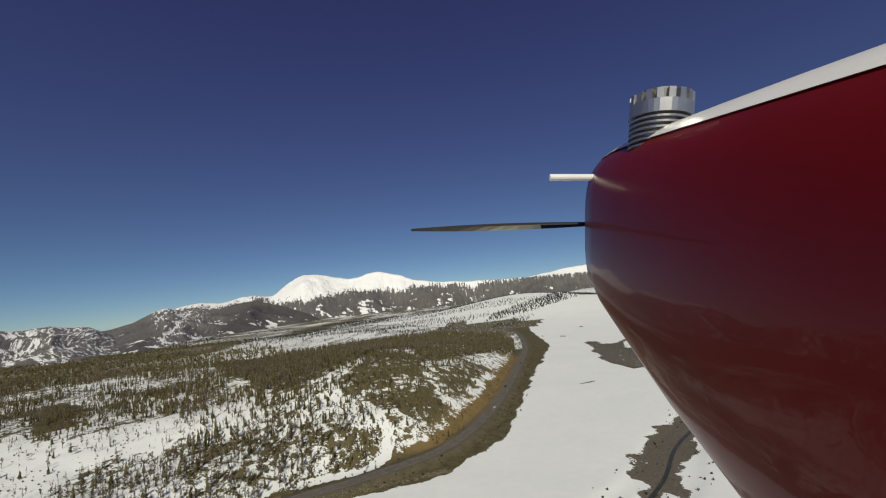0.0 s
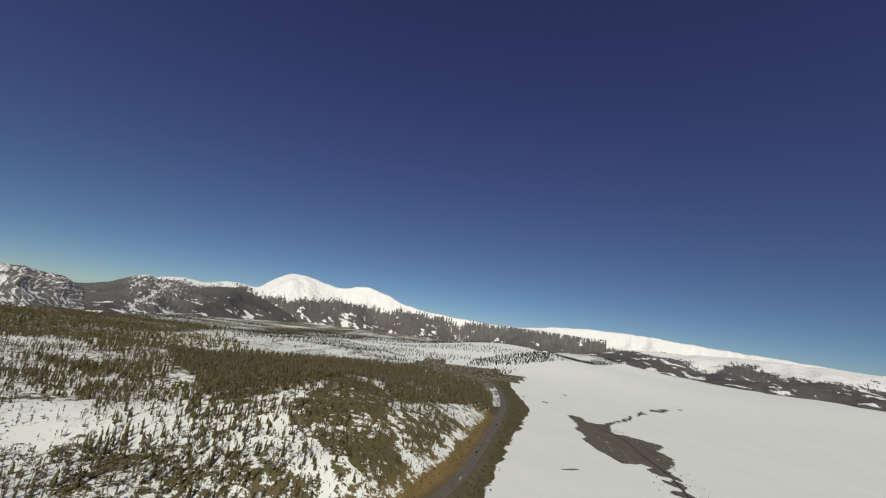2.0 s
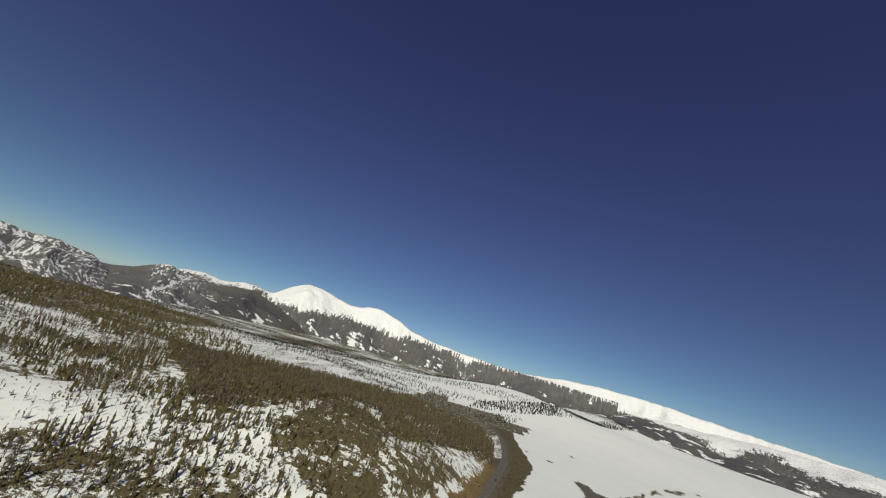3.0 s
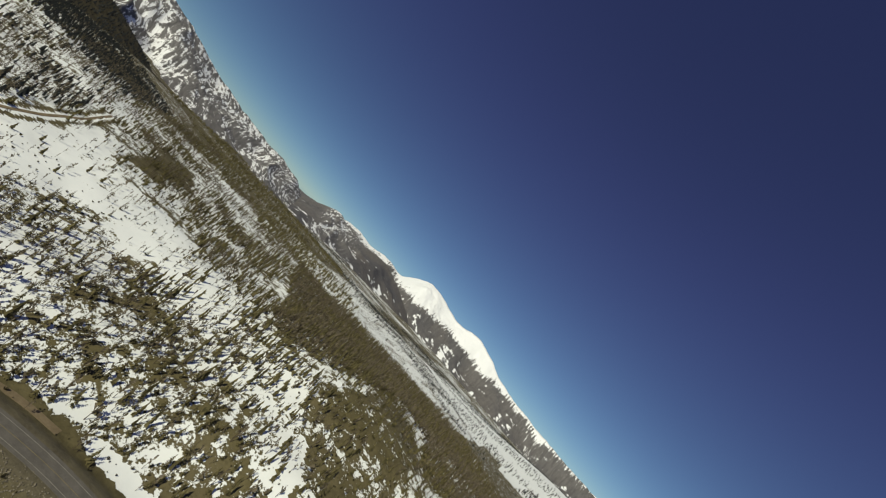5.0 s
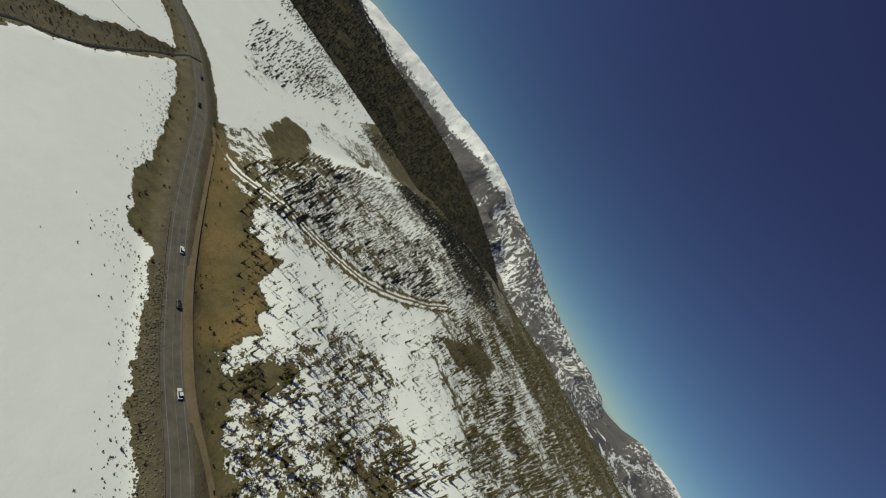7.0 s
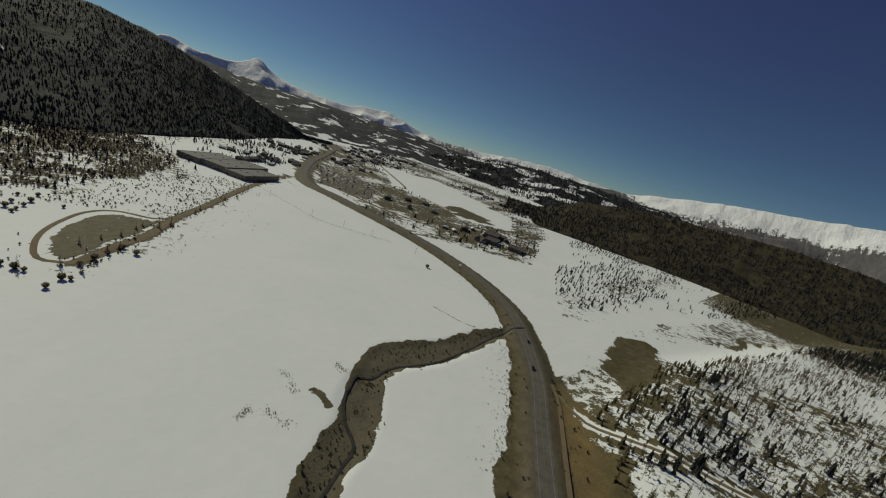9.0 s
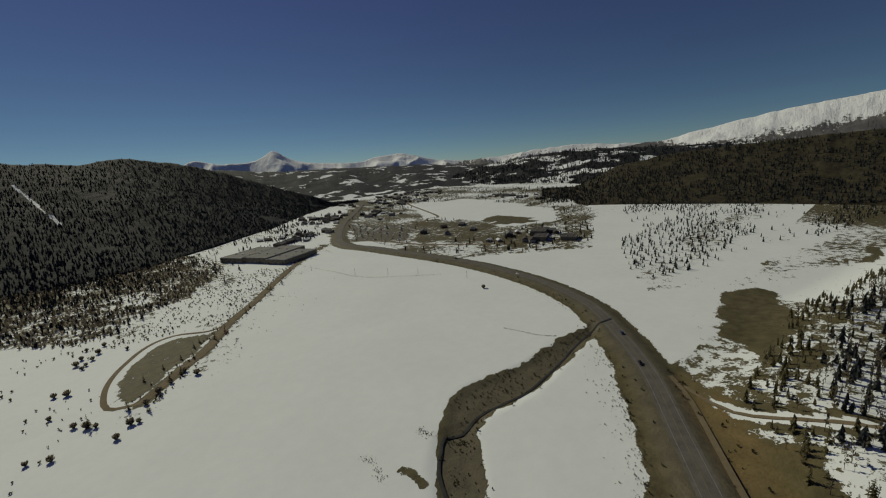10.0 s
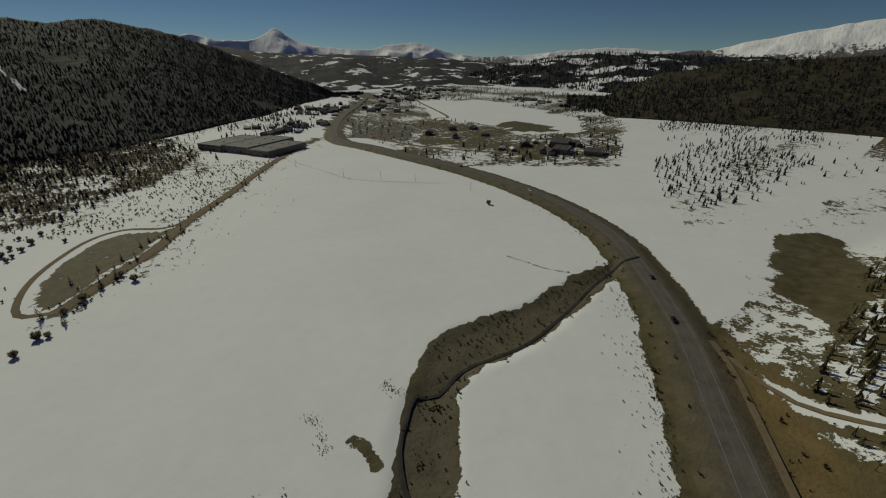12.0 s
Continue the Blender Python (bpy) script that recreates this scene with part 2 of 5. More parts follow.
def leaf_stuff(name, dark, light, size=6.0, through_light=0.35):
    """Foliage: a colour for each island or object, mottled; thin parts let some light through."""
    m, n, l, b = material(name, 0.85, 0, 0.15)
    g = n.new("ShaderNodeNewGeometry")
    f = noise_node(n, l, size, 3)
    v = sums(n, l, "ADD", sums(n, l, "MULTIPLY", g.outputs["Random Per Island"], 0.6), sums(n, l, "MULTIPLY", f, 0.5))
    col = ramp(n, l, v, [(0.2, dark), (0.85, light)])
    l.new(col, b.inputs["Base Color"])
    if through_light:
        thin, both = n.new("ShaderNodeBsdfTranslucent"), n.new("ShaderNodeMixShader")
        both.inputs[0].default_value = through_light
        l.new(col, thin.inputs["Color"])
        l.new(b.outputs[0], both.inputs[1])
        l.new(thin.outputs[0], both.inputs[2])
        l.new(both.outputs[0], n["Material Output"].inputs["Surface"])
    return m


# ground: snow, and bare soil where the "bare" value and the noise say so
GROUND, n, l, b = material("snow_and_soil", 0.75, 0, 0.2)
fine, mid, wide = noise_node(n, l, 1.6, 5, 0.65), noise_node(n, l, 8, 6, 0.65, 2), noise_node(n, l, 60, 4, 0.55, 5)
rag = sums(n, l, "ADD", sums(n, l, "MULTIPLY", sums(n, l, "SUBTRACT", mid, 0.5), 4.6), sums(n, l, "MULTIPLY", sums(n, l, "SUBTRACT", fine, 0.5), 2.4))
bare_fac = spread(n, l, sums(n, l, "ADD", attr(n, "bare"), rag), -0.08, 0.14)
soil = mix(n, l, spread(n, l, wide, 0.35, 0.65), ramp(n, l, mid, [(0.3, (0.062, 0.052, 0.024)), (0.72, (0.138, 0.116, 0.056))]),
           ramp(n, l, mid, [(0.3, (0.070, 0.058, 0.028)), (0.72, (0.155, 0.130, 0.070))]))
orange = ramp(n, l, fine, [(0.3, (0.15, 0.100, 0.038)), (0.7, (0.31, 0.212, 0.086))])
soil = mix(n, l, attr(n, "ochre"), soil, orange)
gravel = ramp(n, l, fine, [(0.3, (0.075, 0.068, 0.06)), (0.7, (0.20, 0.175, 0.145))])
soil = mix(n, l, attr(n, "grit"), soil, gravel)
soil = mix(n, l, sums(n, l, "MULTIPLY", spread(n, l, fine, 0.55, 0.72), 0.45), soil, (0.03, 0.026, 0.014))
snow = ramp(n, l, sums(n, l, "ADD", sums(n, l, "ADD", sums(n, l, "MULTIPLY", mid, 0.4), sums(n, l, "MULTIPLY", fine, 0.2)), sums(n, l, "MULTIPLY", wide, 0.4)), [(0.30, (0.755, 0.785, 0.78)), (0.62, (0.835, 0.855, 0.845))])
l.new(mix(n, l, bare_fac, snow, soil), b.inputs["Base Color"])
bump(n, l, b, sums(n, l, "ADD", sums(n, l, "MULTIPLY", mid, sums(n, l, "ADD", sums(n, l, "MULTIPLY", bare_fac, 0.35), 0.15)), sums(n, l, "MULTIPLY", fine, sums(n, l, "ADD", sums(n, l, "MULTIPLY", bare_fac, 0.5), 0.11))), 0.55, 1.2)

# mountains: "white" is how snowy, "stone" how rocky, the rest is woods tinted with haze
MOUNTAIN, n, l, b = material("mountain_cover", 0.85, 0, 0.1)
fine, mid, wide = noise_node(n, l, 24, 6, 0.7), noise_node(n, l, 95, 5, 0.6, 3), noise_node(n, l, 420, 4, 0.55, 4)
# streaks that run down the slope, in its own cross and down measures
down = n.new("ShaderNodeCombineXYZ")
l.new(attr(n, "cross"), down.inputs[0])
l.new(sums(n, l, "MULTIPLY", attr(n, "along"), 0.17), down.inputs[1])
streaks = n.new("ShaderNodeTexNoise")
streaks.inputs["Scale"].default_value, streaks.inputs["Detail"].default_value, streaks.inputs["Roughness"].default_value = 1 / 22.0, 5.0, 0.68
streaks.inputs["Distortion"].default_value = 0.5
l.new(down.outputs[0], streaks.inputs["Vector"])
streak = streaks.outputs["Fac"]
rag = sums(n, l, "ADD", sums(n, l, "MULTIPLY", sums(n, l, "SUBTRACT", mid, 0.5), 1.1), sums(n, l, "MULTIPLY", sums(n, l, "SUBTRACT", fine, 0.5), 1.5))
rag = sums(n, l, "ADD", rag, sums(n, l, "MULTIPLY", sums(n, l, "SUBTRACT", streak, 0.5), sums(n, l, "ADD", sums(n, l, "MULTIPLY", attr(n, "stone"), 5.6), 0.1)))
white = spread(n, l, sums(n, l, "ADD", attr(n, "white"), rag), -0.10, 0.16)
# distance haze is put into these base colours: wood tones greyed towards blue-violet
woods = mix(n, l, spread(n, l, wide, 0.4, 0.62), ramp(n, l, fine, [(0.3, (0.056, 0.055, 0.062)), (0.7, (0.100, 0.097, 0.104))]),
            ramp(n, l, fine, [(0.3, (0.078, 0.072, 0.072)), (0.7, (0.140, 0.128, 0.122))]))
stone = ramp(n, l, streak, [(0.3, (0.10, 0.097, 0.098)), (0.7, (0.25, 0.238, 0.232))])
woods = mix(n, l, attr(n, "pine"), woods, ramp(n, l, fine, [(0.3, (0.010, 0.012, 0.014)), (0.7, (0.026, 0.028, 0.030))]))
woods = mix(n, l, attr(n, "olive"), woods, ramp(n, l, fine, [(0.3, (0.026, 0.023, 0.014)), (0.7, (0.078, 0.066, 0.040))]))
cover = mix(n, l, attr(n, "stone"), woods, stone)
l.new(mix(n, l, white, cover, (0.84, 0.85, 0.86)), b.inputs["Base Color"])
bump(n, l, b, sums(n, l, "ADD", sums(n, l, "ADD", sums(n, l, "MULTIPLY", fine, 0.4), mid), sums(n, l, "MULTIPLY", streak, attr(n, "stone"))), 0.8, 14)

ASPHALT, n, l, b = material("worn_asphalt", 0.85, 0, 0.25)
f, g = noise_node(n, l, 5, 6), noise_node(n, l, 0.7, 4, 0.6, 3)
v = sums(n, l, "ADD", sums(n, l, "MULTIPLY", f, 0.7), sums(n, l, "MULTIPLY", g, 0.3))
l.new(ramp(n, l, v, [(0.3, (0.088, 0.080, 0.070)), (0.7, (0.165, 0.150, 0.130))]), b.inputs["Base Color"])
DIRT, n, l, b = material("packed_dirt", 0.9, 0, 0.15)
f, g = noise_node(n, l, 14, 6), noise_node(n, l, 1.2, 4, 0.6, 3)
v = sums(n, l, "ADD", sums(n, l, "MULTIPLY", f, 0.6), sums(n, l, "MULTIPLY", g, 0.4))
l.new(ramp(n, l, v, [(0.3, (0.13, 0.098, 0.058)), (0.7, (0.25, 0.195, 0.125))]), b.inputs["Base Color"])
bump(n, l, b, v, 0.4, 0.15)
WATER, n, l, b = material("dark_water", 0.35, 0, 0.25)
l.new(ramp(n, l, noise_node(n, l, 6, 4), [(0.3, (0.030, 0.030, 0.026)), (0.7, (0.065, 0.062, 0.052))]), b.inputs["Base Color"])
NEEDLES = leaf_stuff("conifer_needles", (0.062, 0.055, 0.026), (0.215, 0.184, 0.090))
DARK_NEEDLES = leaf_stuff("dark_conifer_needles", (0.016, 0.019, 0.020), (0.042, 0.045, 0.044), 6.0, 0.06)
TWIGS = leaf_stuff("bare_twigs", (0.105, 0.088, 0.060), (0.240, 0.200, 0.140))
DARK_TWIGS = leaf_stuff("dark_twigs", (0.13, 0.110, 0.080), (0.29, 0.245, 0.185), 6.0, 0.55)
SHRUBS = leaf_stuff("sage_shrub", (0.066, 0.057, 0.032), (0.165, 0.142, 0.084), 3, 0.55)
BARK = plain("bark", (0.075, 0.055, 0.038), 0.9, 0, 0.3, 0.4)
STONES = leaf_stuff("riprap_stone", (0.085, 0.075, 0.055), (0.235, 0.205, 0.155), 3, 0)


# ---- mesh helpers ----
def mesh_from(name, verts, faces, mats, smooth=False, face_mats=None):
    """A mesh from arrays: verts n x 3, faces m x 3 or m x 4."""
    verts, faces = np.asarray(verts, np.float32), np.asarray(faces, np.int32)
    me = bpy.data.meshes.new(name)
    me.vertices.add(len(verts))
    me.vertices.foreach_set("co", verts.ravel())
    k = faces.shape[1]
    me.loops.add(faces.size)
    me.loops.foreach_set("vertex_index", faces.ravel())
    me.polygons.add(len(faces))
    me.polygons.foreach_set("loop_start", np.arange(0, faces.size, k, dtype=np.int32))
    me.polygons.foreach_set("loop_total", np.full(len(faces), k, np.int32))
    for m in mats:
        me.materials.append(m)
    if face_mats is not None:
        me.polygons.foreach_set("material_index", np.asarray(face_mats, np.int32))
    me.polygons.foreach_set("use_smooth", np.full(len(faces), smooth))
    me.update(calc_edges=True)
    return me


def floats(me, name, values):
    a = me.attributes.new(name, "FLOAT", "POINT")
    a.data.foreach_set("value", np.asarray(values, np.float32))


def grid_faces(rows, cols):
    i = np.arange(rows * cols).reshape(rows, cols)
    return np.stack([i[:-1, :-1], i[:-1, 1:], i[1:, 1:], i[1:, :-1]], -1).reshape(-1, 4)


def part(name, bm, mat, parent=None, label=""):
    """Links a bmesh as one mesh object under a thing or a part."""
    me = bpy.data.meshes.new(name)
    bm.to_mesh(me)
    bm.free()
    me.materials.append(mat)
    ob = new(name, me)
    if parent is not None:
        ob.parent = parent
    if label:
        tagged(ob, label)
    return ob


def box(bm, x0, x1, y0, y1, z0, z1, bevel=0.0):
    got = bmesh.ops.create_cube(bm, size=1, matrix=Matrix.Translation(((x0 + x1) / 2, (y0 + y1) / 2, (z0 + z1) / 2)) @ Matrix.Diagonal((x1 - x0, y1 - y0, z1 - z0, 1)))
    if bevel:
        edges = list({e for v in got["verts"] for e in v.link_edges})
        bmesh.ops.bevel(bm, geom=edges, offset=bevel, segments=1, affect="EDGES")
    return bm


def tube(bm, r0, r1, h, z=0.0, seg=10, m=Matrix.Identity(4)):
    bmesh.ops.create_cone(bm, cap_ends=True, segments=seg, radius1=r0, radius2=r1, depth=h, matrix=m @ Matrix.Translation((0, 0, z + h / 2)))
    return bm


def ribbon(name, line, width, lift, mats, thick=0.25, follow=True, level=None):
    """A band along a plan line: a flat top and edges that go down into the ground."""
    left, right = np.array(offset_line(line, width / 2)), np.array(offset_line(line, -width / 2))
    mid = np.array(line)
    z = ground_z(mid[:, 0], mid[:, 1]) + lift if level is None else np.full(len(mid), level)
    rows = [np.c_[left, z - thick], np.c_[left, z], np.c_[mid, z + 0.04], np.c_[right, z], np.c_[right, z - thick]]
    v = np.stack(rows, 1).reshape(-1, 3)
    return new(name, mesh_from(name, v, grid_faces(len(line), 5)[:, ::-1], mats, False))


def ragged_patch(name, ring, lift, mat, rough=2.0, gap=4.0):
    """A level patch of ground cover with an uneven rim, lying on the ground."""
    pts = []
    for (ax, ay), (bx, by) in zip(ring, ring[1:] + ring[:1]):
        k = max(1, int(math.hypot(bx - ax, by - ay) / gap))
        pts += [(ax + (bx - ax) * i / k, ay + (by - ay) * i / k) for i in range(k)]
    q = np.array(pts)
    q = q + (np.c_[fbm(q[:, 0], q[:, 1], 6, 2), fbm(q[:, 0] + 50, q[:, 1], 6, 2)] - 0.5) * 2 * rough
    z = ground_z(q[:, 0], q[:, 1]) + lift
    bm = bmesh.new()
    top = bm.faces.new([bm.verts.new((x, y, h)) for (x, y), h in zip(q, z)])
    got = bmesh.ops.extrude_face_region(bm, geom=[top])
    for v in got["geom"]:
        if isinstance(v, bmesh.types.BMVert):
            v.co.z -= 0.5
    bmesh.ops.triangulate(bm, faces=bm.faces[:])
    bmesh.ops.recalc_face_normals(bm, faces=bm.faces[:])
    return part(name, bm, mat)


# ---- ground sheet ----
def spaced(lo, a, b, hi, fine):
    mid = np.arange(a, b + fine, fine)
    def out(start, end):
        pts, s = [start], fine
        while abs(pts[-1] - start) < abs(end - start):
            s = min(s * 1.10, 130)
            pts.append(pts[-1] + math.copysign(s, end - start))
        return np.array(pts[1:])
    return np.concatenate([out(a, lo)[::-1], mid, out(b, hi)])


gx, gy = np.meshgrid(spaced(-4900, -540, 330, 4900, 2.8), spaced(-4900, -420, 640, 4900, 3.0))
X, Y = gx.ravel(), gy.ravel()
Zg = ground_z(X, Y)
Zg = np.where(np.hypot(X - HUB[0], Y - HUB[1]) > 4750, Zg - 40, Zg)
ground_me = mesh_from("ground", np.c_[X, Y, Zg], grid_faces(*gx.shape), [GROUND], True)
d_road = dist_line(X, Y, ROAD)
deep = depth_in(X, Y, HILL)
# negative on the snow field, positive on bare soil
bare = np.full(len(X), -3.2)
U = X + 46 * (fbm(X + 50, Y, 55, 4) - 0.5)
V = Y + 46 * (fbm(X, Y + 70, 55, 4) - 0.5)
hill_snow = -0.22 + 1.5 * (fbm(X, Y, 55, 4) - 0.5) + 1.2 * (fbm(X + 300, Y, 17, 3) - 0.5)
bare = np.where(deep > 0, hill_snow, bare)
bare = np.where(deep > 0, bare - 0.75 * step(-4, 12, depth_in(U, V, OPEN_SNOW)) * (1 - 0.45 * step(-5, 10, depth_in(U, V, DENSE_N))), bare)
for ring, add in ((WOOD_N, 0.40), (WOOD_W, -0.05), (WOOD_S, 0.0), (BALD, 0.75), (CLEARING, -0.35), (SCRUB, 0.2), (COPSE, -0.2), (DENSE_N, -0.15), (THIN_E, 0.1), (OLIVE, 0.0), (BROWN_L, 1.4), (BROWN_BANK, 2.0)):
    bare = np.where(deep > 0, bare + add * step(-6, 10, depth_in(U, V, ring)), bare)
WEST = [(-330, 30), (-480, 0), (-900, 60), (-1300, 260), (-1300, 800), (-700, 800), (-460, 330)]
west = depth_in(U, V, WEST)
bare = np.where(west > 0, np.maximum(bare, -0.45 + 2.6 * (fbm(X + 77, Y, 80, 4) - 0.5)), bare)
wx_b, wy_b = X + 30 * (fbm(X, Y, 18, 4, 0.6) - 0.5), Y + 30 * (fbm(X + 40, Y, 18, 4, 0.6) - 0.5)
for ring in (BROWN_A, BROWN_B, BROWN_C):
    bare = np.maximum(bare, -3.2 + 4.6 * step(-10, 6, depth_in(U, V, ring)))
SW_FLAT = [(-470, -40), (-560, 20), (-900, 90), (-1400, 260), (-1400, -300), (-900, -220), (-640, -150)]
bare = np.where(depth_in(U, V, SW_FLAT) > 0, np.maximum(bare, -0.85 + 3.2 * (fbm(X * 0.6 - Y * 0.3, Y * 1.3 + 200, 90, 4) - 0.5)), bare)
bank_s = depth_in(wx_b, wy_b, BANK_S)
bare = np.maximum(bare, -3.2 + 4.8 * step(-4, 3, bank_s))
bare = np.where(depth_in(U, V, OPEN_W) > 0, np.minimum(bare, -0.75), bare)
d_side = dist_line(X, Y, SIDE_ROAD)
bare = np.where((d_side > 4.0) & (d_side < 8.5), np.maximum(bare, 0.9), np.where(d_side <= 4.0, -1.4, bare))
# the verges of the highway, its field side out to the shore
field_side = (deep < 0)
wx, wy = X + 14 * (fbm(X, Y, 18, 3) - 0.5), Y + 14 * (fbm(X + 40, Y, 18, 3) - 0.5)
between = depth_in(wx, wy, [p for p in SHORE[:26]] + [p for p in ROAD[::-4] if p[1] < 2000 and p[1] > -620])
verge = 2.2 * step(0, 4, between)
bare = np.where(field_side & (d_road < 90) & (Y < 1200), np.maximum(bare, np.where(between > 0, verge, -3.2 + 2.8 * (1 - step(0, 6, -between)))), bare)
strip = np.clip(d_road, 0, 200)
bare = np.where((deep > -2) & (Y < 800), np.where(strip < 40, np.maximum(bare, -1.0 + 3.0 * (1 - step(12, 32 + 24 * (fbm(X, Y, 30, 3) - 0.5), strip))), bare), bare)
bare = np.where((deep <= 0) & ((Y < -20) | ((X < -305) & (Y < 70))), np.where(strip < 28, np.maximum(bare, -3.2 + 5.4 * (1 - step(12, 26, strip))), bare), bare)
bed = depth_in(X, Y, BED) + 10 * (fbm(X, Y, 11, 4, 0.6) - 0.5)
bare = np.where(bed > -4, np.maximum(bare, -3.0 + 5.2 * step(-4, 2, bed)), bare)
d_river = dist_line(X, Y, RIVER)
bare = np.maximum(bare, np.where(d_river < 60, 1.2 - 4.4 * step(7, 24, d_river + 60 * (fbm(X * 0.8, Y * 0.8, 30, 4, 0.6) - 0.5)), -9))
bare = np.maximum(bare, np.where(dist_line(X, Y, RIVER_ARM) < 40, 1.0 - 4.2 * step(3, 14, dist_line(X, Y, RIVER_ARM)), -9))
d_lane = dist_line(X, Y, LANE)
bare = np.maximum(bare, -3.2 + 4.6 * (1 - step(3.5, 8, d_lane)))
bare = np.where((d_lane < 75) & (Y < -180), np.maximum(bare, -0.72 + 1.6 * (fbm(X, Y, 30, 3) - 0.5) - 1.0 * step(12, 75, d_lane)), bare)
loop_d = depth_in(X, Y, LOOP)
bare = np.where(loop_d > 0, np.maximum(bare, -3.0 + 3.9 * step(5, 9, loop_d + 5 * (fbm(X, Y, 20, 2) - 0.5)) + 2.0 * (fbm(X, Y, 16, 3) - 0.5) * (loop_d > 9)), bare)
# the town side and the foot of the wooded hill
TOWN = [(-440, -330), (-470, -600), (-560, -900), (-900, -1400), (-1500, -1500), (-1500, -700), (-900, -330), (-620, -180)]
town = depth_in(X, Y, TOWN)
bare = np.where(town > 0, np.maximum(bare, 0.15 + 2.2 * (fbm(X, Y, 60, 4) - 0.5) + 1.4 * (fbm(X, Y + 500, 18, 2) - 0.5)), bare)
WHITE = [(-892, -1000), (-1093, -920), (-960, -470), (-807, -365), (-700, -430), (-760, -520), (-712, -676)]
bare = np.where(depth_in(X, Y, WHITE) > 0, -2.2, bare)
for ring in (LOT_A, LOT_B):
    lot_d = depth_in(U, V, ring)
    bare = np.where(lot_d > -6, np.maximum(bare, -0.9 + 1.5 * step(-6, 6, lot_d) + 1.6 * (fbm(X, Y, 25, 3) - 0.5)), bare)
bare = np.where(depth_in(X, Y, GREEN) > -2, 2.0, bare)
WOOD_FOOT = [(60, -380), (-15, -444), (-56, -423), (-75, -349), (-104, -394), (-129, -451), (-193, -471), (-236, -527), (-224, -693), (-300, -900),
             (-502, -1130), (-925, -1609), (-700, -2200), (200, -2100), (700, -1500), (500, -500)]
foot = depth_in(X, Y, WOOD_FOOT)
SCRUB_S = [(14, -429), (-41, -374), (-67, -375), (-88, -418), (-139, -451), (-200, -545), (-215, -610), (-199, -757), (-109, -827), (120, -640), (90, -480)]
bare = np.where(depth_in(U, V, SCRUB_S) > 0, np.maximum(bare, 0.05 + 2.0 * (fbm(X, Y * 1.4, 34, 3) - 0.5)), bare)
bare = np.where(foot > 0, np.maximum(bare, -0.35 + 1.0 * step(0, 260, foot) + 2.2 * (fbm(X, Y, 45, 4) - 0.5)), bare)
far = np.hypot(X - HUB[0], Y - HUB[1])
plain_far = -1.0 + 1.35 * step(2300, 3100, far) + 3.2 * (fbm(X, Y * 2.0, 330, 5, 0.62) - 0.5)
bearing = np.degrees(np.arctan2(-(X - HUB[0]), Y - HUB[1]))
rim_r = np.interp(bearing, [-10, 5, 15, 30, 45], [3000, 2300, 1700, 1300, 1000])
north = -1.15 + 1.45 * step(0, 300, far - rim_r + 500 * (fbm(X + 900, Y, 400, 3) - 0.5)) + 3.6 * (fbm(X, Y * 2.2, 170, 5, 0.66) - 0.5)
north = np.maximum(north, -1.2 + 1.7 * step(33, 42, bearing + 10 * (fbm(X, Y, 300, 3) - 0.5)) + 1.6 * (fbm(X, Y, 120, 4) - 0.5))
plain_far = np.where(Y > 0, north, plain_far)
plain_far += 0.8 * np.exp(-((X - 1000) ** 2 + (Y - 2900) ** 2) / (2 * 260.0**2))
bare = np.where((far > np.where(bearing > 10, 900, 1500)) & (town <= 0) & ~((X > 150) & (Y > 0) & (Y < 2600) & (X > 0.36 * (Y - 900))), np.maximum(bare, plain_far), bare)
bare = np.where(depth_in(U, V, MARSH) > 0, np.maximum(bare, 0.5), bare)
for ring, top_b in ((MUD, 0.75), (MUD_ARM, 0.55)):
    mud = depth_in(X + 40 * (fbm(X + 5, Y, 40, 4) - 0.5), Y + 40 * (fbm(X, Y + 31, 40, 4) - 0.5), ring)
    bare = np.maximum(bare, -3.2 + (3.2 + top_b) * step(-6, 8, mud))
for ln, wide_m in (([(301, 835), (300, 720), (312, 620), (330, 560)], 20), ([(225, 1000), (262, 1030)], 4), ([(250, 950), (300, 985)], 5), ([(330, 1100), (420, 1180)], 6),
                   ([(290, 1060), (330, 1075)], 5), ([(180, 470), (200, 480)], 3), ([(-167, -35), (-169, -28), (-168, -22)], 3.4), ([(-32, -178), (-43, -175)], 1.6), ([(-147, -246), (-155, -271)], 1.6)):
    d_ln = dist_line(X, Y, ln) + 0.8 * wide_m * (fbm(X, Y, 14, 3) - 0.5)
    bare = np.where(d_ln < wide_m * 1.6, np.maximum(bare, (0.9 if wide_m > 2.5 else -0.1) - 3.4 * step(wide_m * 0.4, wide_m * 1.4, d_ln)), bare)
for ln in (PATH_N, WALK_N):
    bare = np.where(dist_line(X, Y, ln) < 4, -2.6, bare)
floats(ground_me, "bare", bare)
ochre_n = (1 - step(22, 44, strip)) * (deep > 4) * step(255, 300, Y) * (1 - step(690, 740, Y))
ochre_b = 0.9 * step(0, 4, bank_s) * step(0.35, 0.6, fbm(X + 20, Y, 30, 3))
ochre_s = (1 - step(26, 40, strip)) * (deep > 4) * step(-345, -310, X) * (1 - step(-215, -185, X)) * (Y < 200)
floats(ground_me, "ochre", np.clip(ochre_n + np.maximum(0.75 * ochre_s, ochre_b), 0, 1) * (0.25 + 0.95 * fbm(X, Y, 14, 3)))
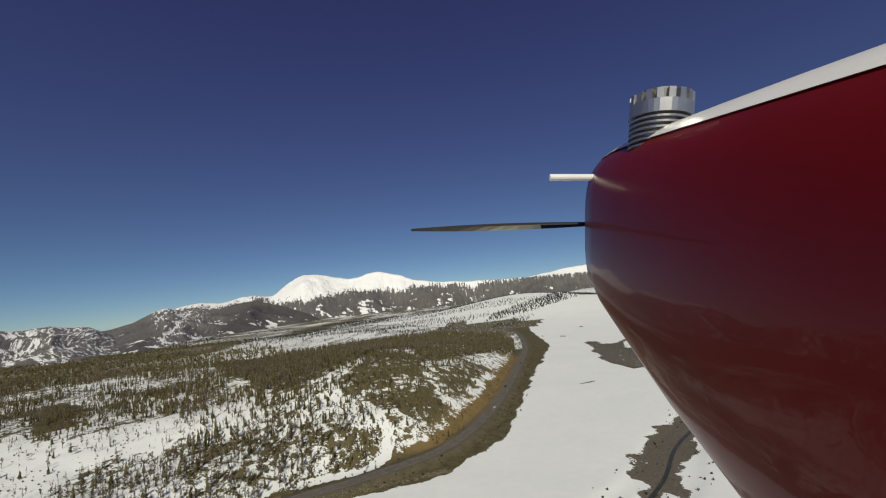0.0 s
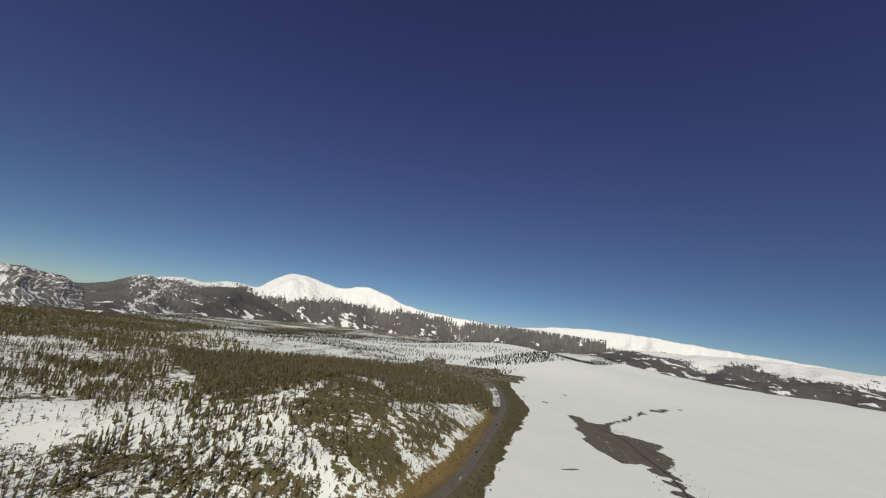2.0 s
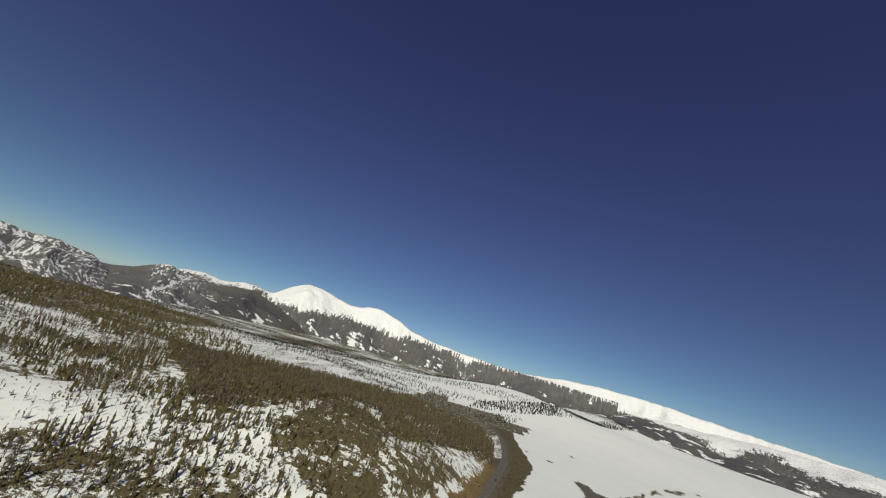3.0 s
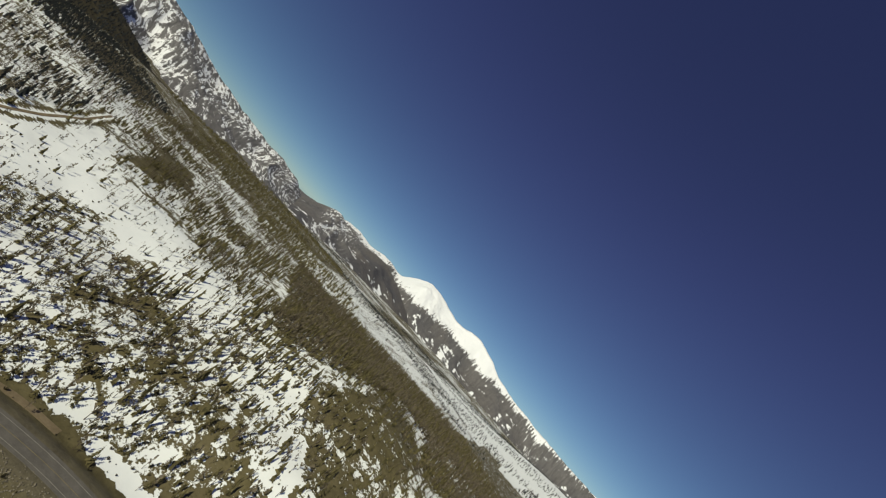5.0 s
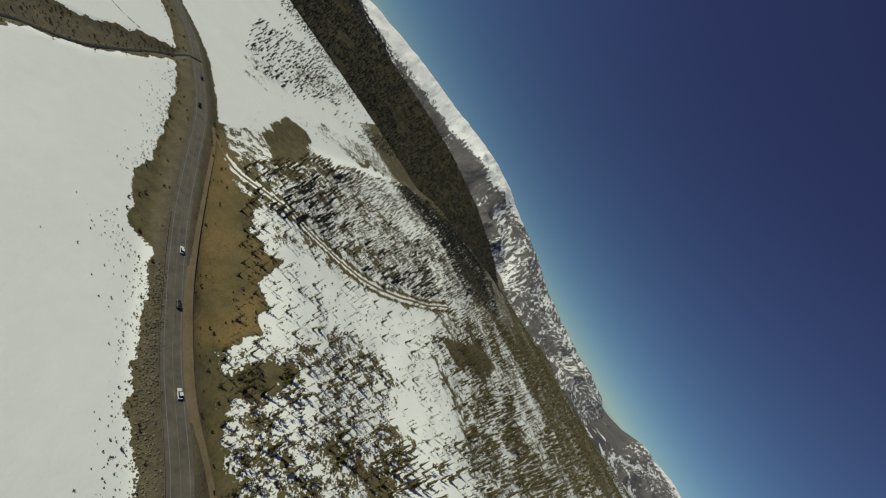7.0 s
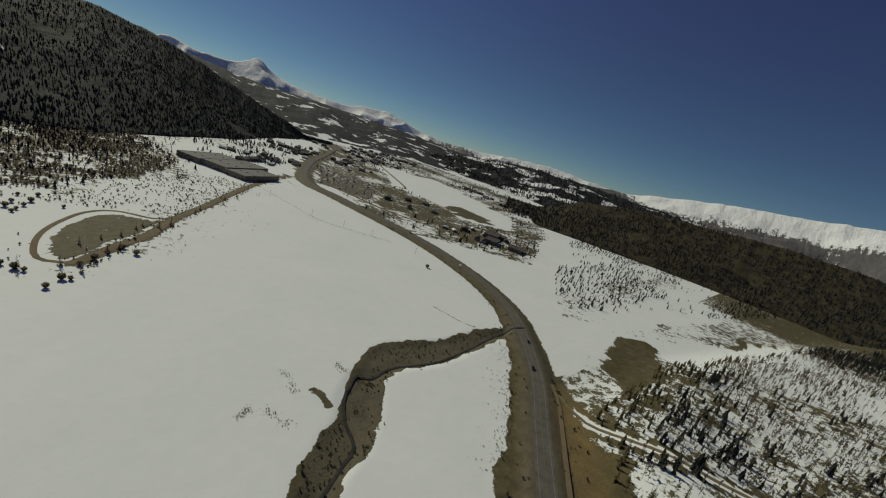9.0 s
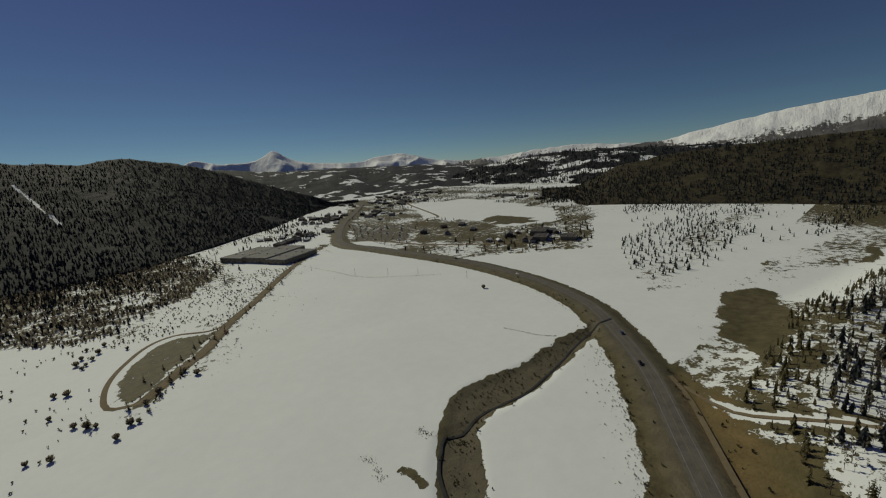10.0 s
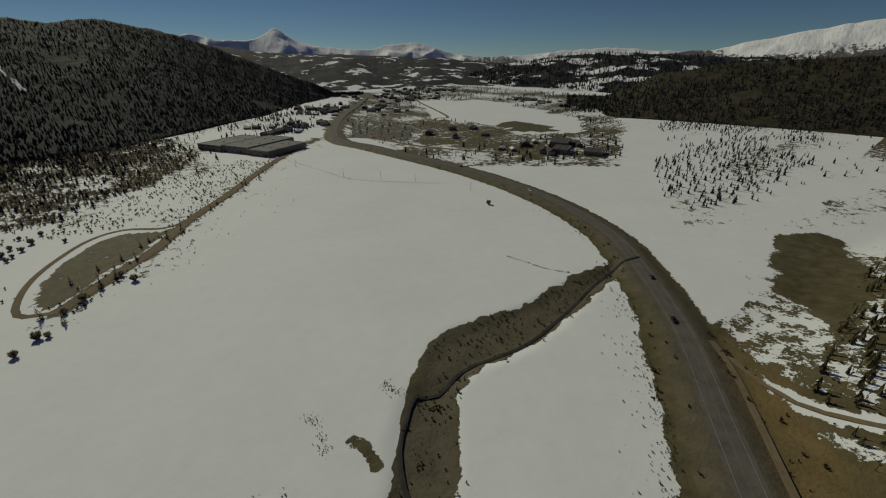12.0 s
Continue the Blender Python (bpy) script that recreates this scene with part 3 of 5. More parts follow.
floats(ground_me, "grit", np.clip((1 - step(16, 40, np.minimum(d_river, np.where(depth_in(X, Y, MUD) > 0, 0, 99)))) * 0.8 + 0.35 * (1 - step(9, 16, strip)) + 0.5 * step(-3, 3, depth_in(X, Y, LOT_A)) + 0.35 * step(-2, 3, depth_in(X, Y, BED)), 0, 1))
tagged(new("ground", ground_me), "snow-covered valley floor and hillside with bare brown soil", "ground", kind="structure")


# ---- mountains ----
SLOPES, SLIDES = {}, {}


def mountain(name, label, sky_line, ridge_r, foot_r, seed, snow_line, snow_soft, stone_part, patchy=0.0, rough=0.16, step_deg=0.16, pine=0.0, olive=0.0, slide=None, ribs=420, clearings=0.0):
    """A range as seen from the valley: sky_line holds bearing (degrees left of +y) and height over the eye's level (degrees)."""
    az = np.arange(min(p[0] for p in sky_line), max(p[0] for p in sky_line), step_deg)
    pts = sorted(sky_line)
    el = np.interp(az, [p[0] for p in pts], [p[1] for p in pts])
    el = np.convolve(np.pad(el, 6, "edge"), np.hanning(15)[1:-1] / np.hanning(15).sum(), "valid")[:len(az)]
    el = el + 0.30 * (fbm(az * 10 + seed, az * 0 + seed, 12, 4) - 0.5)
    top = HUB[2] + ridge_r * np.tan(np.radians(el)) + 6
    s = np.concatenate([np.linspace(0, 1, 46), [1.08, 1.2, 1.4]])
    A, S = np.meshgrid(az, s)
    if isinstance(foot_r, list):
        foot_r = np.interp(az, [p[0] for p in foot_r], [p[1] for p in foot_r])[None, :]
    R = foot_r + (ridge_r - foot_r) * S
    rad = np.radians(A)
    x, y = HUB[0] - np.sin(rad) * R, HUB[1] + np.cos(rad) * R
    # spurs run down the slope and bend as they go
    bend = A * ridge_r / 57.3 + 260 * (fbm(x, y, 900, 2) - 0.5)
    spur = 1 - np.abs(2 * fbm(bend + seed * 31, R * 0.55, ribs, 3, 0.42) - 1)
    up = np.minimum(S, 1)
    shape = 0.30 * up + 0.70 * up**1.7
    down = np.clip((S - 1) / 0.4, 0, 1)
    base = 0.0
    H = np.maximum(top[None, :] - base, 8)
    z = base + H * shape * (1 - 0.9 * down)
    z += H * rough * 4 * up * (1 - up) * (spur - 0.62) * 2.2
    z += H * 0.16 * (fbm(x, y, 130, 5, 0.6) - 0.5) * 4 * up * (1 - up)
    z = np.where(S == 0, -30, z)
    me = mesh_from(name, np.c_[x.ravel(), y.ravel(), z.ravel()], grid_faces(len(s), len(az)), [MOUNTAIN], True)
    SLOPES[name] = (x, y, z)
    if isinstance(stone_part, list):
        stone_part = np.interp(az, [p[0] for p in stone_part], [p[1] for p in stone_part])[None, :]
    if isinstance(snow_line, list):
        snow_line = np.interp(az, [p[0] for p in snow_line], [p[1] for p in snow_line])[None, :]
    tongue = fbm(bend + seed * 13, R * 0.5, 330, 3, 0.5)
    white = (z - snow_line + 150 * (tongue - 0.5)) / snow_soft
    gully = fbm(bend + seed * 7 + 60 * fbm(x, y, 120, 2), R * 0.16, 42, 3, 0.65)
    low = -1.3 + 1.15 * np.clip(stone_part, 0, 1)
    white = np.maximum(np.minimum(white, 1.2), low) + 1.5 * (gully - 0.5) * step(0.25, 0.9, np.asarray(stone_part, float)) - 1.5 * (spur - 0.72) * (1 - 0.6 * np.clip(stone_part, 0, 1))
    if slide:
        (a0, e0), (a1, e1) = slide
        seen = np.degrees(np.arctan2(z - HUB[2], R))
        u = np.clip(((A - a0) * (a1 - a0) + (seen - e0) * (e1 - e0)) / ((a1 - a0) ** 2 + (e1 - e0) ** 2), 0, 1)
        off = np.hypot(A - a0 - u * (a1 - a0), seen - e0 - u * (e1 - e0))
        white = np.where(off < 0.13 * (0.4 + 1.2 * fbm(x, y, 40, 3)), 1.0, white)
        SLIDES[name] = off
    if clearings:
        white = np.maximum(white, 4.5 * (fbm(x, y, 60, 4, 0.6) - 0.60 + 0.05 * clearings) - 1.3 * up)
    if patchy:
        white = np.maximum(white, 5.0 * (fbm(x, y, 95, 5, 0.6) - (0.68 - 0.16 * patchy)) + 0.35 * (1 - up) ** 3)
    floats(me, "white", white.ravel())
    floats(me, "cross", bend.ravel())
    floats(me, "along", R.ravel())
    floats(me, "pine", np.full(z.size, pine))
    floats(me, "olive", np.full(z.size, olive))
    floats(me, "stone", np.clip(stone_part * (0.35 + 1.2 * up), 0, 1).ravel())
    return tagged(new(name, me), label, "mountain", kind="structure")


mountain("mountain_massif", "snow-capped round massif above dark wooded slopes",
         [(48, -0.6), (45, -0.4), (42, 0.5), (38.9, 1.5), (36.2, 2.1), (34.7, 1.8), (33.4, 1.7), (31.6, 2.4), (29.3, 2.4), (27.4, 2.1), (25.6, 3.7), (23.6, 4.95), (22, 4.9), (20.4, 4.6), (18.2, 4.1),
          (16.6, 3.8), (14.6, 4.3), (12.7, 4.6), (10.6, 4.2), (9.2, 3.7), (7, 2.8), (3, 2.25), (-3, 1.85), (-9, 1.7), (-14, 1.7), (-22, 1.6)], 4400, [(-22, 4000), (5, 3900), (20, 3600), (48, 3000)], 3, 250, 95, 0.44, 0.0, 0.30, ribs=640, clearings=0.5)
mountain("mountain_pyramid", "dark wooded foothills with one rocky snow-streaked pyramid",
         [(47, -2.2), (45.5, -0.9), (42.6, 0.4), (40.4, 1.5), (39.4, 1.65), (38, 1.2), (36, 1.1), (34, 1.0), (31.3, 1.7), (28.9, 1.6), (27.4, 1.1), (25, 0.3), (23, -0.6), (21, -1.6)], 3750, [(21, 3300), (27, 3000), (36, 2350), (47, 1700)], 11, 345, 100, [(21, 0.0), (33, 0.05), (35, 0.6), (37.5, 1.0), (40.5, 1.0), (42, 0.35), (47, 0.3)], 0.0, 0.3, clearings=0.4)
mountain("mountain_crags", "steep grey rocky range streaked with snow",
         [(122, -0.2), (118, 0.1), (110, 0.8), (104, 2.0), (98, 3.1), (93, 3.5), (86, 4.5), (82, 4.7), (78, 4.6), (75.5, 4.0), (73, 3.6), (68, 2.9), (65.7, 2.4), (62, 1.5), (59.5, 1.1),
          (55, 0.55), (52, 0.45), (50, 0.6), (48.3, 0.1), (47.2, 0.3), (46, -0.5), (45.1, -0.9), (43.5, -2.4)], 3300, [(43, 1600), (60, 1900), (122, 2150)], 23, [(43, 345), (60, 345), (66, 330), (74, 300), (80, 235), (122, 160)], 60, [(43, 0.9), (70, 1.0), (79, 0.7), (84, 0.35), (122, 0.25)], 0.0, 0.24)
mountain("mountain_far_north", "low far range, pale with snow",
         [(-4, 0.8), (-9, 1.6), (-12.5, 2.1), (-17, 2.6), (-20.4, 2.8), (-28, 2.6), (-36, 2.0), (-46, 1.4)], 4700, 4100, 31, 200, 60, 0.25, 0.0)
mountain("mountain_east", "low snowy hills closing the valley",
         [(-16, -1.0), (-24, 0.6), (-36, 1.4), (-60, 1.5), (-80, 1.8), (-100, 1.6), (-120, 2.0), (-140, 2.4), (-160, 3.4), (-168, 4.0)], 4300, 3000, 37, 140, 60, 0.25, 0.3, step_deg=0.4)
mountain("mountain_ridge_west", "long ridge dark with leafless and coniferous woods",
         [(124, -6.5), (120, -4.6), (116.5, -2.7), (114.4, -1.8), (108.7, -0.7), (99.3, 0.0), (93, 0.3), (88.4, 0.3), (83, 0.0), (77.5, -0.6), (70, -2.3), (64, -4.6), (58, -5.6)],
         1650, 1120, 41, 400, 100, 0.0, 0.0, 0.12, olive=1.0)
mountain("mountain_peaks_south", "row of sharp white far peaks",
         [(176, 0.5), (172, 1.6), (170, 2.65), (168.5, 2.2), (167, 1.9), (165, 1.9), (163.2, 2.1), (162, 2.6), (160.8, 3.5), (159.6, 2.5), (158.3, 1.75), (153.5, 1.1), (149.5, 1.1),
          (147.3, 1.6), (145.6, 1.7), (144, 1.95), (142, 1.3), (139, 0.6), (135, 0.15), (130, 0.45), (127, 0.8), (124, 1.0), (120, 1.25), (115, 0.9), (108, 0.5), (101, 0.3)],
         4650, 3900, 53, 125, 40, 0.7, 0.0, 0.42)
mountain("mountain_wooded_south", "rolling wooded hills with white clearings",
         [(174, 1.2), (170.6, 1.4), (167, 1.25), (162, 0.6), (156.4, 0.5), (149.7, 0.35), (141.1, 0.05), (136, -0.3), (131, -0.5), (126, -0.9)], 3700, 1900, 61, 420, 100, 0.1, 0.22, pine=0.9)
mountain("mountain_wooded_west", "dark conifer hillside behind the town with clearings",
         [(139, -3.5), (136.5, -1.8), (134, -0.9), (130, -0.4), (124, 0.35), (120, 0.65), (115, 0.45), (108, 0.1), (98, -0.1)], 2700, [(98, 1500), (108, 1750), (116, 1700), (124, 2000), (131, 2050), (139, 2450)], 67, 420, 100, 0.05, 0.6, pine=0.9)
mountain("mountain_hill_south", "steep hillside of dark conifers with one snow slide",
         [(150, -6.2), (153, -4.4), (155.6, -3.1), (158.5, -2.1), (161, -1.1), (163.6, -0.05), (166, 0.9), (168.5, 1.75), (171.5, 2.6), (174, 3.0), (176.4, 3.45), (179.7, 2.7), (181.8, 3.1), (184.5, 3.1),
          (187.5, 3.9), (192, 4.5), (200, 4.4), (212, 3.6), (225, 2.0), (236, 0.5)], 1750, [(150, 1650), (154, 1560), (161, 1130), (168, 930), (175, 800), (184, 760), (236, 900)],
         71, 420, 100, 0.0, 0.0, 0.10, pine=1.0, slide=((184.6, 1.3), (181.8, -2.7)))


# ---- highway, lanes, water ----
road_line = [p for p in ROAD]
tagged(ribbon("road", road_line, 11.0, 0.06, [ASPHALT], 0.3), "worn grey two-lane highway on a low bank", "road", kind="structure")
YELLOW = plain("yellow_road_paint", (0.19, 0.155, 0.085), 0.8, 0, 0.25, 2)
WHITE_LINE = plain("white_road_paint", (0.225, 0.21, 0.18), 0.8, 0, 0.25, 2)
for name, off, mat, lab in (("centre_line", 0.0, YELLOW, "worn yellow centre line on the highway"), ("edge_line", 3.8, WHITE_LINE, "worn white edge line on the highway"),
                            ("edge_line", -3.8, WHITE_LINE, "worn white edge line on the highway")):
    near = [p for p in offset_line(ROAD, off) if -640 < p[1] < 900]
    rib = ribbon(name, near, 0.24, 0.0, [mat], 0.02, level=None)
    me = rib.data
    q = np.array(near)
    z = np.interp(np.arange(len(near)), np.arange(len(near)), ground_z(*np.array([min(ROAD, key=lambda r: (r[0] - x) ** 2 + (r[1] - y) ** 2) for x, y in near]).T)) + 0.125
    co = np.empty(len(me.vertices) * 3, np.float32)
    me.vertices.foreach_get("co", co)
    co = co.reshape(-1, 5, 3)
    co[:, :, 2] = z[:, None] + np.array([-0.03, 0, 0.012, 0, -0.03])
    me.vertices.foreach_set("co", co.ravel())
    tagged(rib, lab, "road marking", kind="structure")
tagged(ribbon("track", TRACK, 5.0, 0.12, [DIRT], 0.4), "gravel frontage track beside the highway", "track", kind="structure")
tagged(ribbon("lane", LANE, 6.5, 0.15, [DIRT], 0.4), "straight dirt lane across the snow", "lane", kind="structure")
tagged(ribbon("side_road", SIDE_ROAD, 3.0, 0.15, [DIRT], 0.4), "snow-edged dirt side road under the wood", "lane", kind="structure")
loop_line = curve_through([(-81, -207), (-67, -212), (-62, -224), (-64, -255), (-74, -285), (-93, -316), (-114, -324), (-139, -309), (-158, -314)], 5)
tagged(ribbon("loop_lane", loop_line, 3.6, 0.13, [DIRT], 0.4), "dirt turning loop at the end of the lane", "lane", kind="structure")
tagged(ribbon("stream_water", STREAM, 1.8, 0.5, [WATER], 0.3), "narrow dark stream in a brown bed", "stream", kind="structure")
tagged(ribbon("river_water", [p for p in RIVER], 2.4, 0.35, [WATER], 0.3), "dark open river between gravel bars", "river", kind="structure")
side_street = curve_through([(-424, -600), (-470, -560), (-500, -440), (-560, -340), (-640, -260)], 10)
tagged(ribbon("street", side_street, 8.0, 0.15, [DIRT], 0.4), "dirt street into the town", "street", kind="structure")
town_street = curve_through([(-590, -640), (-680, -660), (-720, -690), (-760, -700), (-900, -1010), (-960, -1100)], 10)
tagged(ribbon("street", town_street, 7.0, 0.2, [DIRT], 0.4), "dirt street round the snow field", "street", kind="structure")


# ---- plants ----
def rim_cone(rng, base, tip, r, points, sag):
    """One whorl of branches: a cone with a jagged rim."""
    a = np.linspace(0, 2 * np.pi, points * 2, endpoint=False) + rng.rand() * 6
    rr = np.where(np.arange(points * 2) % 2, r * 0.45, r) * (0.75 + 0.5 * rng.rand(points * 2))
    v = np.c_[np.cos(a) * rr, np.sin(a) * rr, base - sag * rng.rand(points * 2)]
    v = np.vstack([v, [0, 0, tip]])
    k = points * 2
    return v, np.array([(i, (i + 1) % k, k) for i in range(k)])


def joined(pieces):
    vs, fs, ms, n0 = [], [], [], 0
    for v, f, m in pieces:
        vs.append(v), fs.append(f + n0), ms.append(np.full(len(f), m))
        n0 += len(v)
    return np.vstack(vs), np.vstack(fs), np.concatenate(ms)


def trunk_piece(r, h, sides=4):
    a = np.linspace(0, 2 * np.pi, sides, endpoint=False)
    v = np.vstack([np.c_[np.cos(a) * r, np.sin(a) * r, 0 * a - 0.06], [[0, 0, h]]])
    return v, np.array([(i, (i + 1) % sides, sides) for i in range(sides)])


def conifer_shape(seed, tiers=5, points=4, slim=0.2):
    """A conifer one metre tall."""
    rng = np.random.RandomState(seed)
    out = [(*trunk_piece(0.022, 0.9), 0)]
    for k in range(tiers):
        u = k / tiers
        base = 0.10 + 0.80 * u
        v, f = rim_cone(rng, base, min(1.0, base + 0.34 - 0.1 * u), slim * (1 - u) ** 0.8 * (0.8 + 0.4 * rng.rand()) + 0.02, points, 0.05)
        v[:, 0] += 0.012 * rng.randn()
        out.append((v, f, 1))
    return joined(out)


def aspen_shape(seed, limbs=11):
    """A leafless tree one metre tall: a thin trunk, limbs and flat fans of twigs."""
    rng = np.random.RandomState(seed)
    out = [(*trunk_piece(0.018, 0.95, 3), 0)]
    for k in range(limbs):
        z0, a = 0.25 + 0.62 * rng.rand(), rng.rand() * 6.283
        reach, rise = 0.05 + 0.16 * rng.rand() * (1.15 - z0), 0.10 + 0.16 * rng.rand()
        c, s = math.cos(a), math.sin(a)
        p = np.array([(0, 0, z0), (c * reach, s * reach, z0 + rise), (c * reach * 0.6 - s * 0.02, s * reach * 0.6 + c * 0.02, z0 + rise * 1.15),
                      (c * reach * 1.1 + s * 0.03, s * reach * 1.1 - c * 0.03, z0 + rise * 0.7)])
        out.append((p, np.array([(0, 1, 2), (0, 3, 1)]), 1))
    return joined(out)


def shrub_shape(seed):
    rng = np.random.RandomState(seed)
    out = []
    for k in range(5):
        v, f = rim_cone(rng, 0.1 + 0.3 * rng.rand(), 0.7 + 0.4 * rng.rand(), 0.4 + 0.3 * rng.rand(), 4, 0.3)
        v[:, :2] += 0.35 * rng.randn(2)
        out.append((v, f, 0))
    return joined(out)


def thicket_shape(seed, blades=15):
    """A leafless bush one metre tall: thin blades of twigs that fan out from the foot."""
    rng = np.random.RandomState(seed)
    out = []
    for k in range(blades):
        a, lean = rng.rand() * 6.283, 0.15 + 0.75 * rng.rand()
        c, s = math.cos(a), math.sin(a)
        r, h, w = 0.6 * lean, 1.0 - 0.55 * lean * rng.rand(), 0.07 + 0.07 * rng.rand()
        foot = (c * 0.12 * rng.rand(), s * 0.12 * rng.rand(), -0.05)
        p = np.array([foot, (c * r * 0.75 - s * w, s * r * 0.75 + c * w, h * 0.7), (c * r, s * r, h), (c * r * 0.8 + s * w, s * r * 0.8 - c * w, h * 0.62)])
        out.append((p, np.array([(0, 2, 1), (0, 3, 2)]), 0))
    return joined(out)


def rock_shape(seed):
    rng = np.random.RandomState(seed)
    v = np.array([(1, 0, 0), (-1, 0, 0), (0, 1, 0), (0, -1, 0), (0, 0, 1), (0, 0, -1)], float) * (0.6 + 0.6 * rng.rand(6, 1)) + 0.15 * rng.randn(6, 3)
    f = np.array([(0, 2, 4), (2, 1, 4), (1, 3, 4), (3, 0, 4), (2, 0, 5), (1, 2, 5), (3, 1, 5), (0, 3, 5)])
    return v, f, np.zeros(8, int)


def scatter(name, label, category, shapes, place, size, mats, seed, widen=(0.8, 1.25), kind="stuff"):
    """Many small plants or stones in one mesh."""
    rng = np.random.RandomState(seed)
    pick = rng.randint(0, len(shapes), len(place))
    vs, fs, ms, n0 = [], [], [], 0
    for k, (v, f, m) in enumerate(shapes):
        at = place[pick == k]
        if not len(at):
            continue
        h, a = size[pick == k], rng.rand(len(at)) * 6.283
        w = h * (widen[0] + (widen[1] - widen[0]) * rng.rand(len(at)))
        c, s = np.cos(a) * w, np.sin(a) * w
        x = v[None, :, 0] * c[:, None] - v[None, :, 1] * s[:, None] + at[:, :1]
        y = v[None, :, 0] * s[:, None] + v[None, :, 1] * c[:, None] + at[:, 1:2]
        z = v[None, :, 2] * h[:, None] + at[:, 2:3]
        vs.append(np.stack([x, y, z], -1).reshape(-1, 3))
        fs.append((f[None] + (np.arange(len(at)) * len(v))[:, None, None] + n0).reshape(-1, 3))
        ms.append(np.tile(m, len(at)))
        n0 += len(at) * len(v)
    me = mesh_from(name, np.vstack(vs), np.vstack(fs), mats, False, np.concatenate(ms))
    return tagged(new(name, me), label, category, kind=kind)


def sown(ring, gap, seed, keep=None):
    """Plan points strewn over a polygon, about one every gap metres."""
    rng = np.random.RandomState(seed)
    q = np.array(ring)
    xs, ys = np.meshgrid(np.arange(q[:, 0].min(), q[:, 0].max(), gap), np.arange(q[:, 1].min(), q[:, 1].max(), gap))
    p = np.c_[xs.ravel(), ys.ravel()] + (rng.rand(xs.size, 2) - 0.5) * gap * 1.5
    ok = depth_in(p[:, 0], p[:, 1], [tuple(r) for r in ring]) > 0
    if keep is not None:
        ok &= rng.rand(len(p)) < keep(p[:, 0], p[:, 1])
    ok &= dist_line(p[:, 0], p[:, 1], ROAD) > 13
    ok &= (dist_line(p[:, 0], p[:, 1], TRACK) > 4) & (dist_line(p[:, 0], p[:, 1], SIDE_ROAD) > 3.5) & (dist_line(p[:, 0], p[:, 1], LANE) > 5)
    p = p[ok]
    return np.c_[p, ground_z(p[:, 0], p[:, 1])]


def clumps(size, lo, hi, seed=0.0):
    return lambda x, y: step(lo, hi, fbm(x + 31 * seed, y + 17 * seed, size, 3))


def heights(p, lo, hi, seed):
    return lo + (hi - lo) * np.random.RandomState(seed).rand(len(p)) ** 1.3


CONIFERS = [conifer_shape(k, 5, 4, 0.14 + 0.03 * (k % 3)) for k in range(6)]
SLIM = [conifer_shape(k + 40, 5, 4, 0.085 + 0.02 * (k % 3)) for k in range(5)]
FAR_CONES = [conifer_shape(k + 80, 3, 3, 0.2) for k in range(4)]
ASPENS = [aspen_shape(k) for k in range(6)]
BUSHES = [shrub_shape(k) for k in range(5)]
THICKETS = [thicket_shape(k) for k in range(6)]
ROCKS = [rock_shape(k) for k in range(6)]

p = sown(WOOD_N, 6.6, 1, lambda x, y: 0.35 + 0.75 * step(0.35, 0.6, fbm(x, y, 90, 3)))
scatter("pine_wood_north", "dense olive-brown pine wood on the low hill", "wood", SLIM, p, heights(p, 8, 17, 1), [BARK, NEEDLES], 1)
p = sown(WOOD_N, 6.0, 2, lambda x, y: 0.40 + 0.60 * step(0.62, 0.42, fbm(x, y, 90, 3)))
scatter("leafless_wood_north", "grey-brown leafless aspens among the pines", "wood", ASPENS, p, heights(p, 8, 15, 2), [BARK, TWIGS], 2, (0.9, 1.5))
p = sown(WOOD_W, 8.0, 18, clumps(60, 0.45, 0.62, 3))
scatter("leafless_wood_west", "grey-brown leafless aspens on the slope", "wood", ASPENS, p, heights(p, 6, 12, 18), [BARK, TWIGS], 18, (0.9, 1.5))
p = sown(WOOD_W, 8.6, 3, clumps(70, 0.46, 0.60))
scatter("pine_wood_west", "olive pine wood on the slope", "wood", SLIM, p, heights(p, 7, 14, 3), [BARK, NEEDLES], 3)
def by_side_road(x, y):
    d = dist_line(x, y, SIDE_ROAD)
    return 0.34 * (1 - step(25, 80, d + 60 * (fbm(x, y, 60, 3) - 0.5))) + 0.05 + 0.3 * step(0.56, 0.64, fbm(x + 60, y, 80, 3)) + 0.4 * step(700, 900, -x) - 0.5 * (depth_in(x, y, OPEN_W) > 0)


p = sown(WOOD_S, 6.8, 4, by_side_road)
scatter("dark_wood_south", "dark conifers on the slope above the side road", "wood", CONIFERS, p, heights(p, 6, 12, 4), [BARK, DARK_NEEDLES], 4)
p = sown(WOOD_S, 5.6, 5, clumps(60, 0.36, 0.56, 5))
scatter("leafless_wood_south", "leafless aspens on the slope above the side road", "wood", ASPENS, p, heights(p, 5, 9, 5), [BARK, TWIGS], 5, (0.9, 1.4))
p = sown(DENSE_N, 6.0, 71, lambda x, y: (0.14 + 0.46 * step(0.44, 0.62, fbm(x + 40, y, 45, 3))) * (dist_line(x, y, PATH_N) > 5) * (dist_line(x, y, WALK_N) > 4))
p = p[~((p[:, 0] > -300) & (p[:, 0] < -70) & (p[:, 1] < 330) & (np.arange(len(p)) % 5 > 0))]
scatter("mixed_wood_slope", "olive pines standing close on the lower slope", "wood", CONIFERS, p, heights(p, 6, 12, 71), [BARK, NEEDLES], 71)
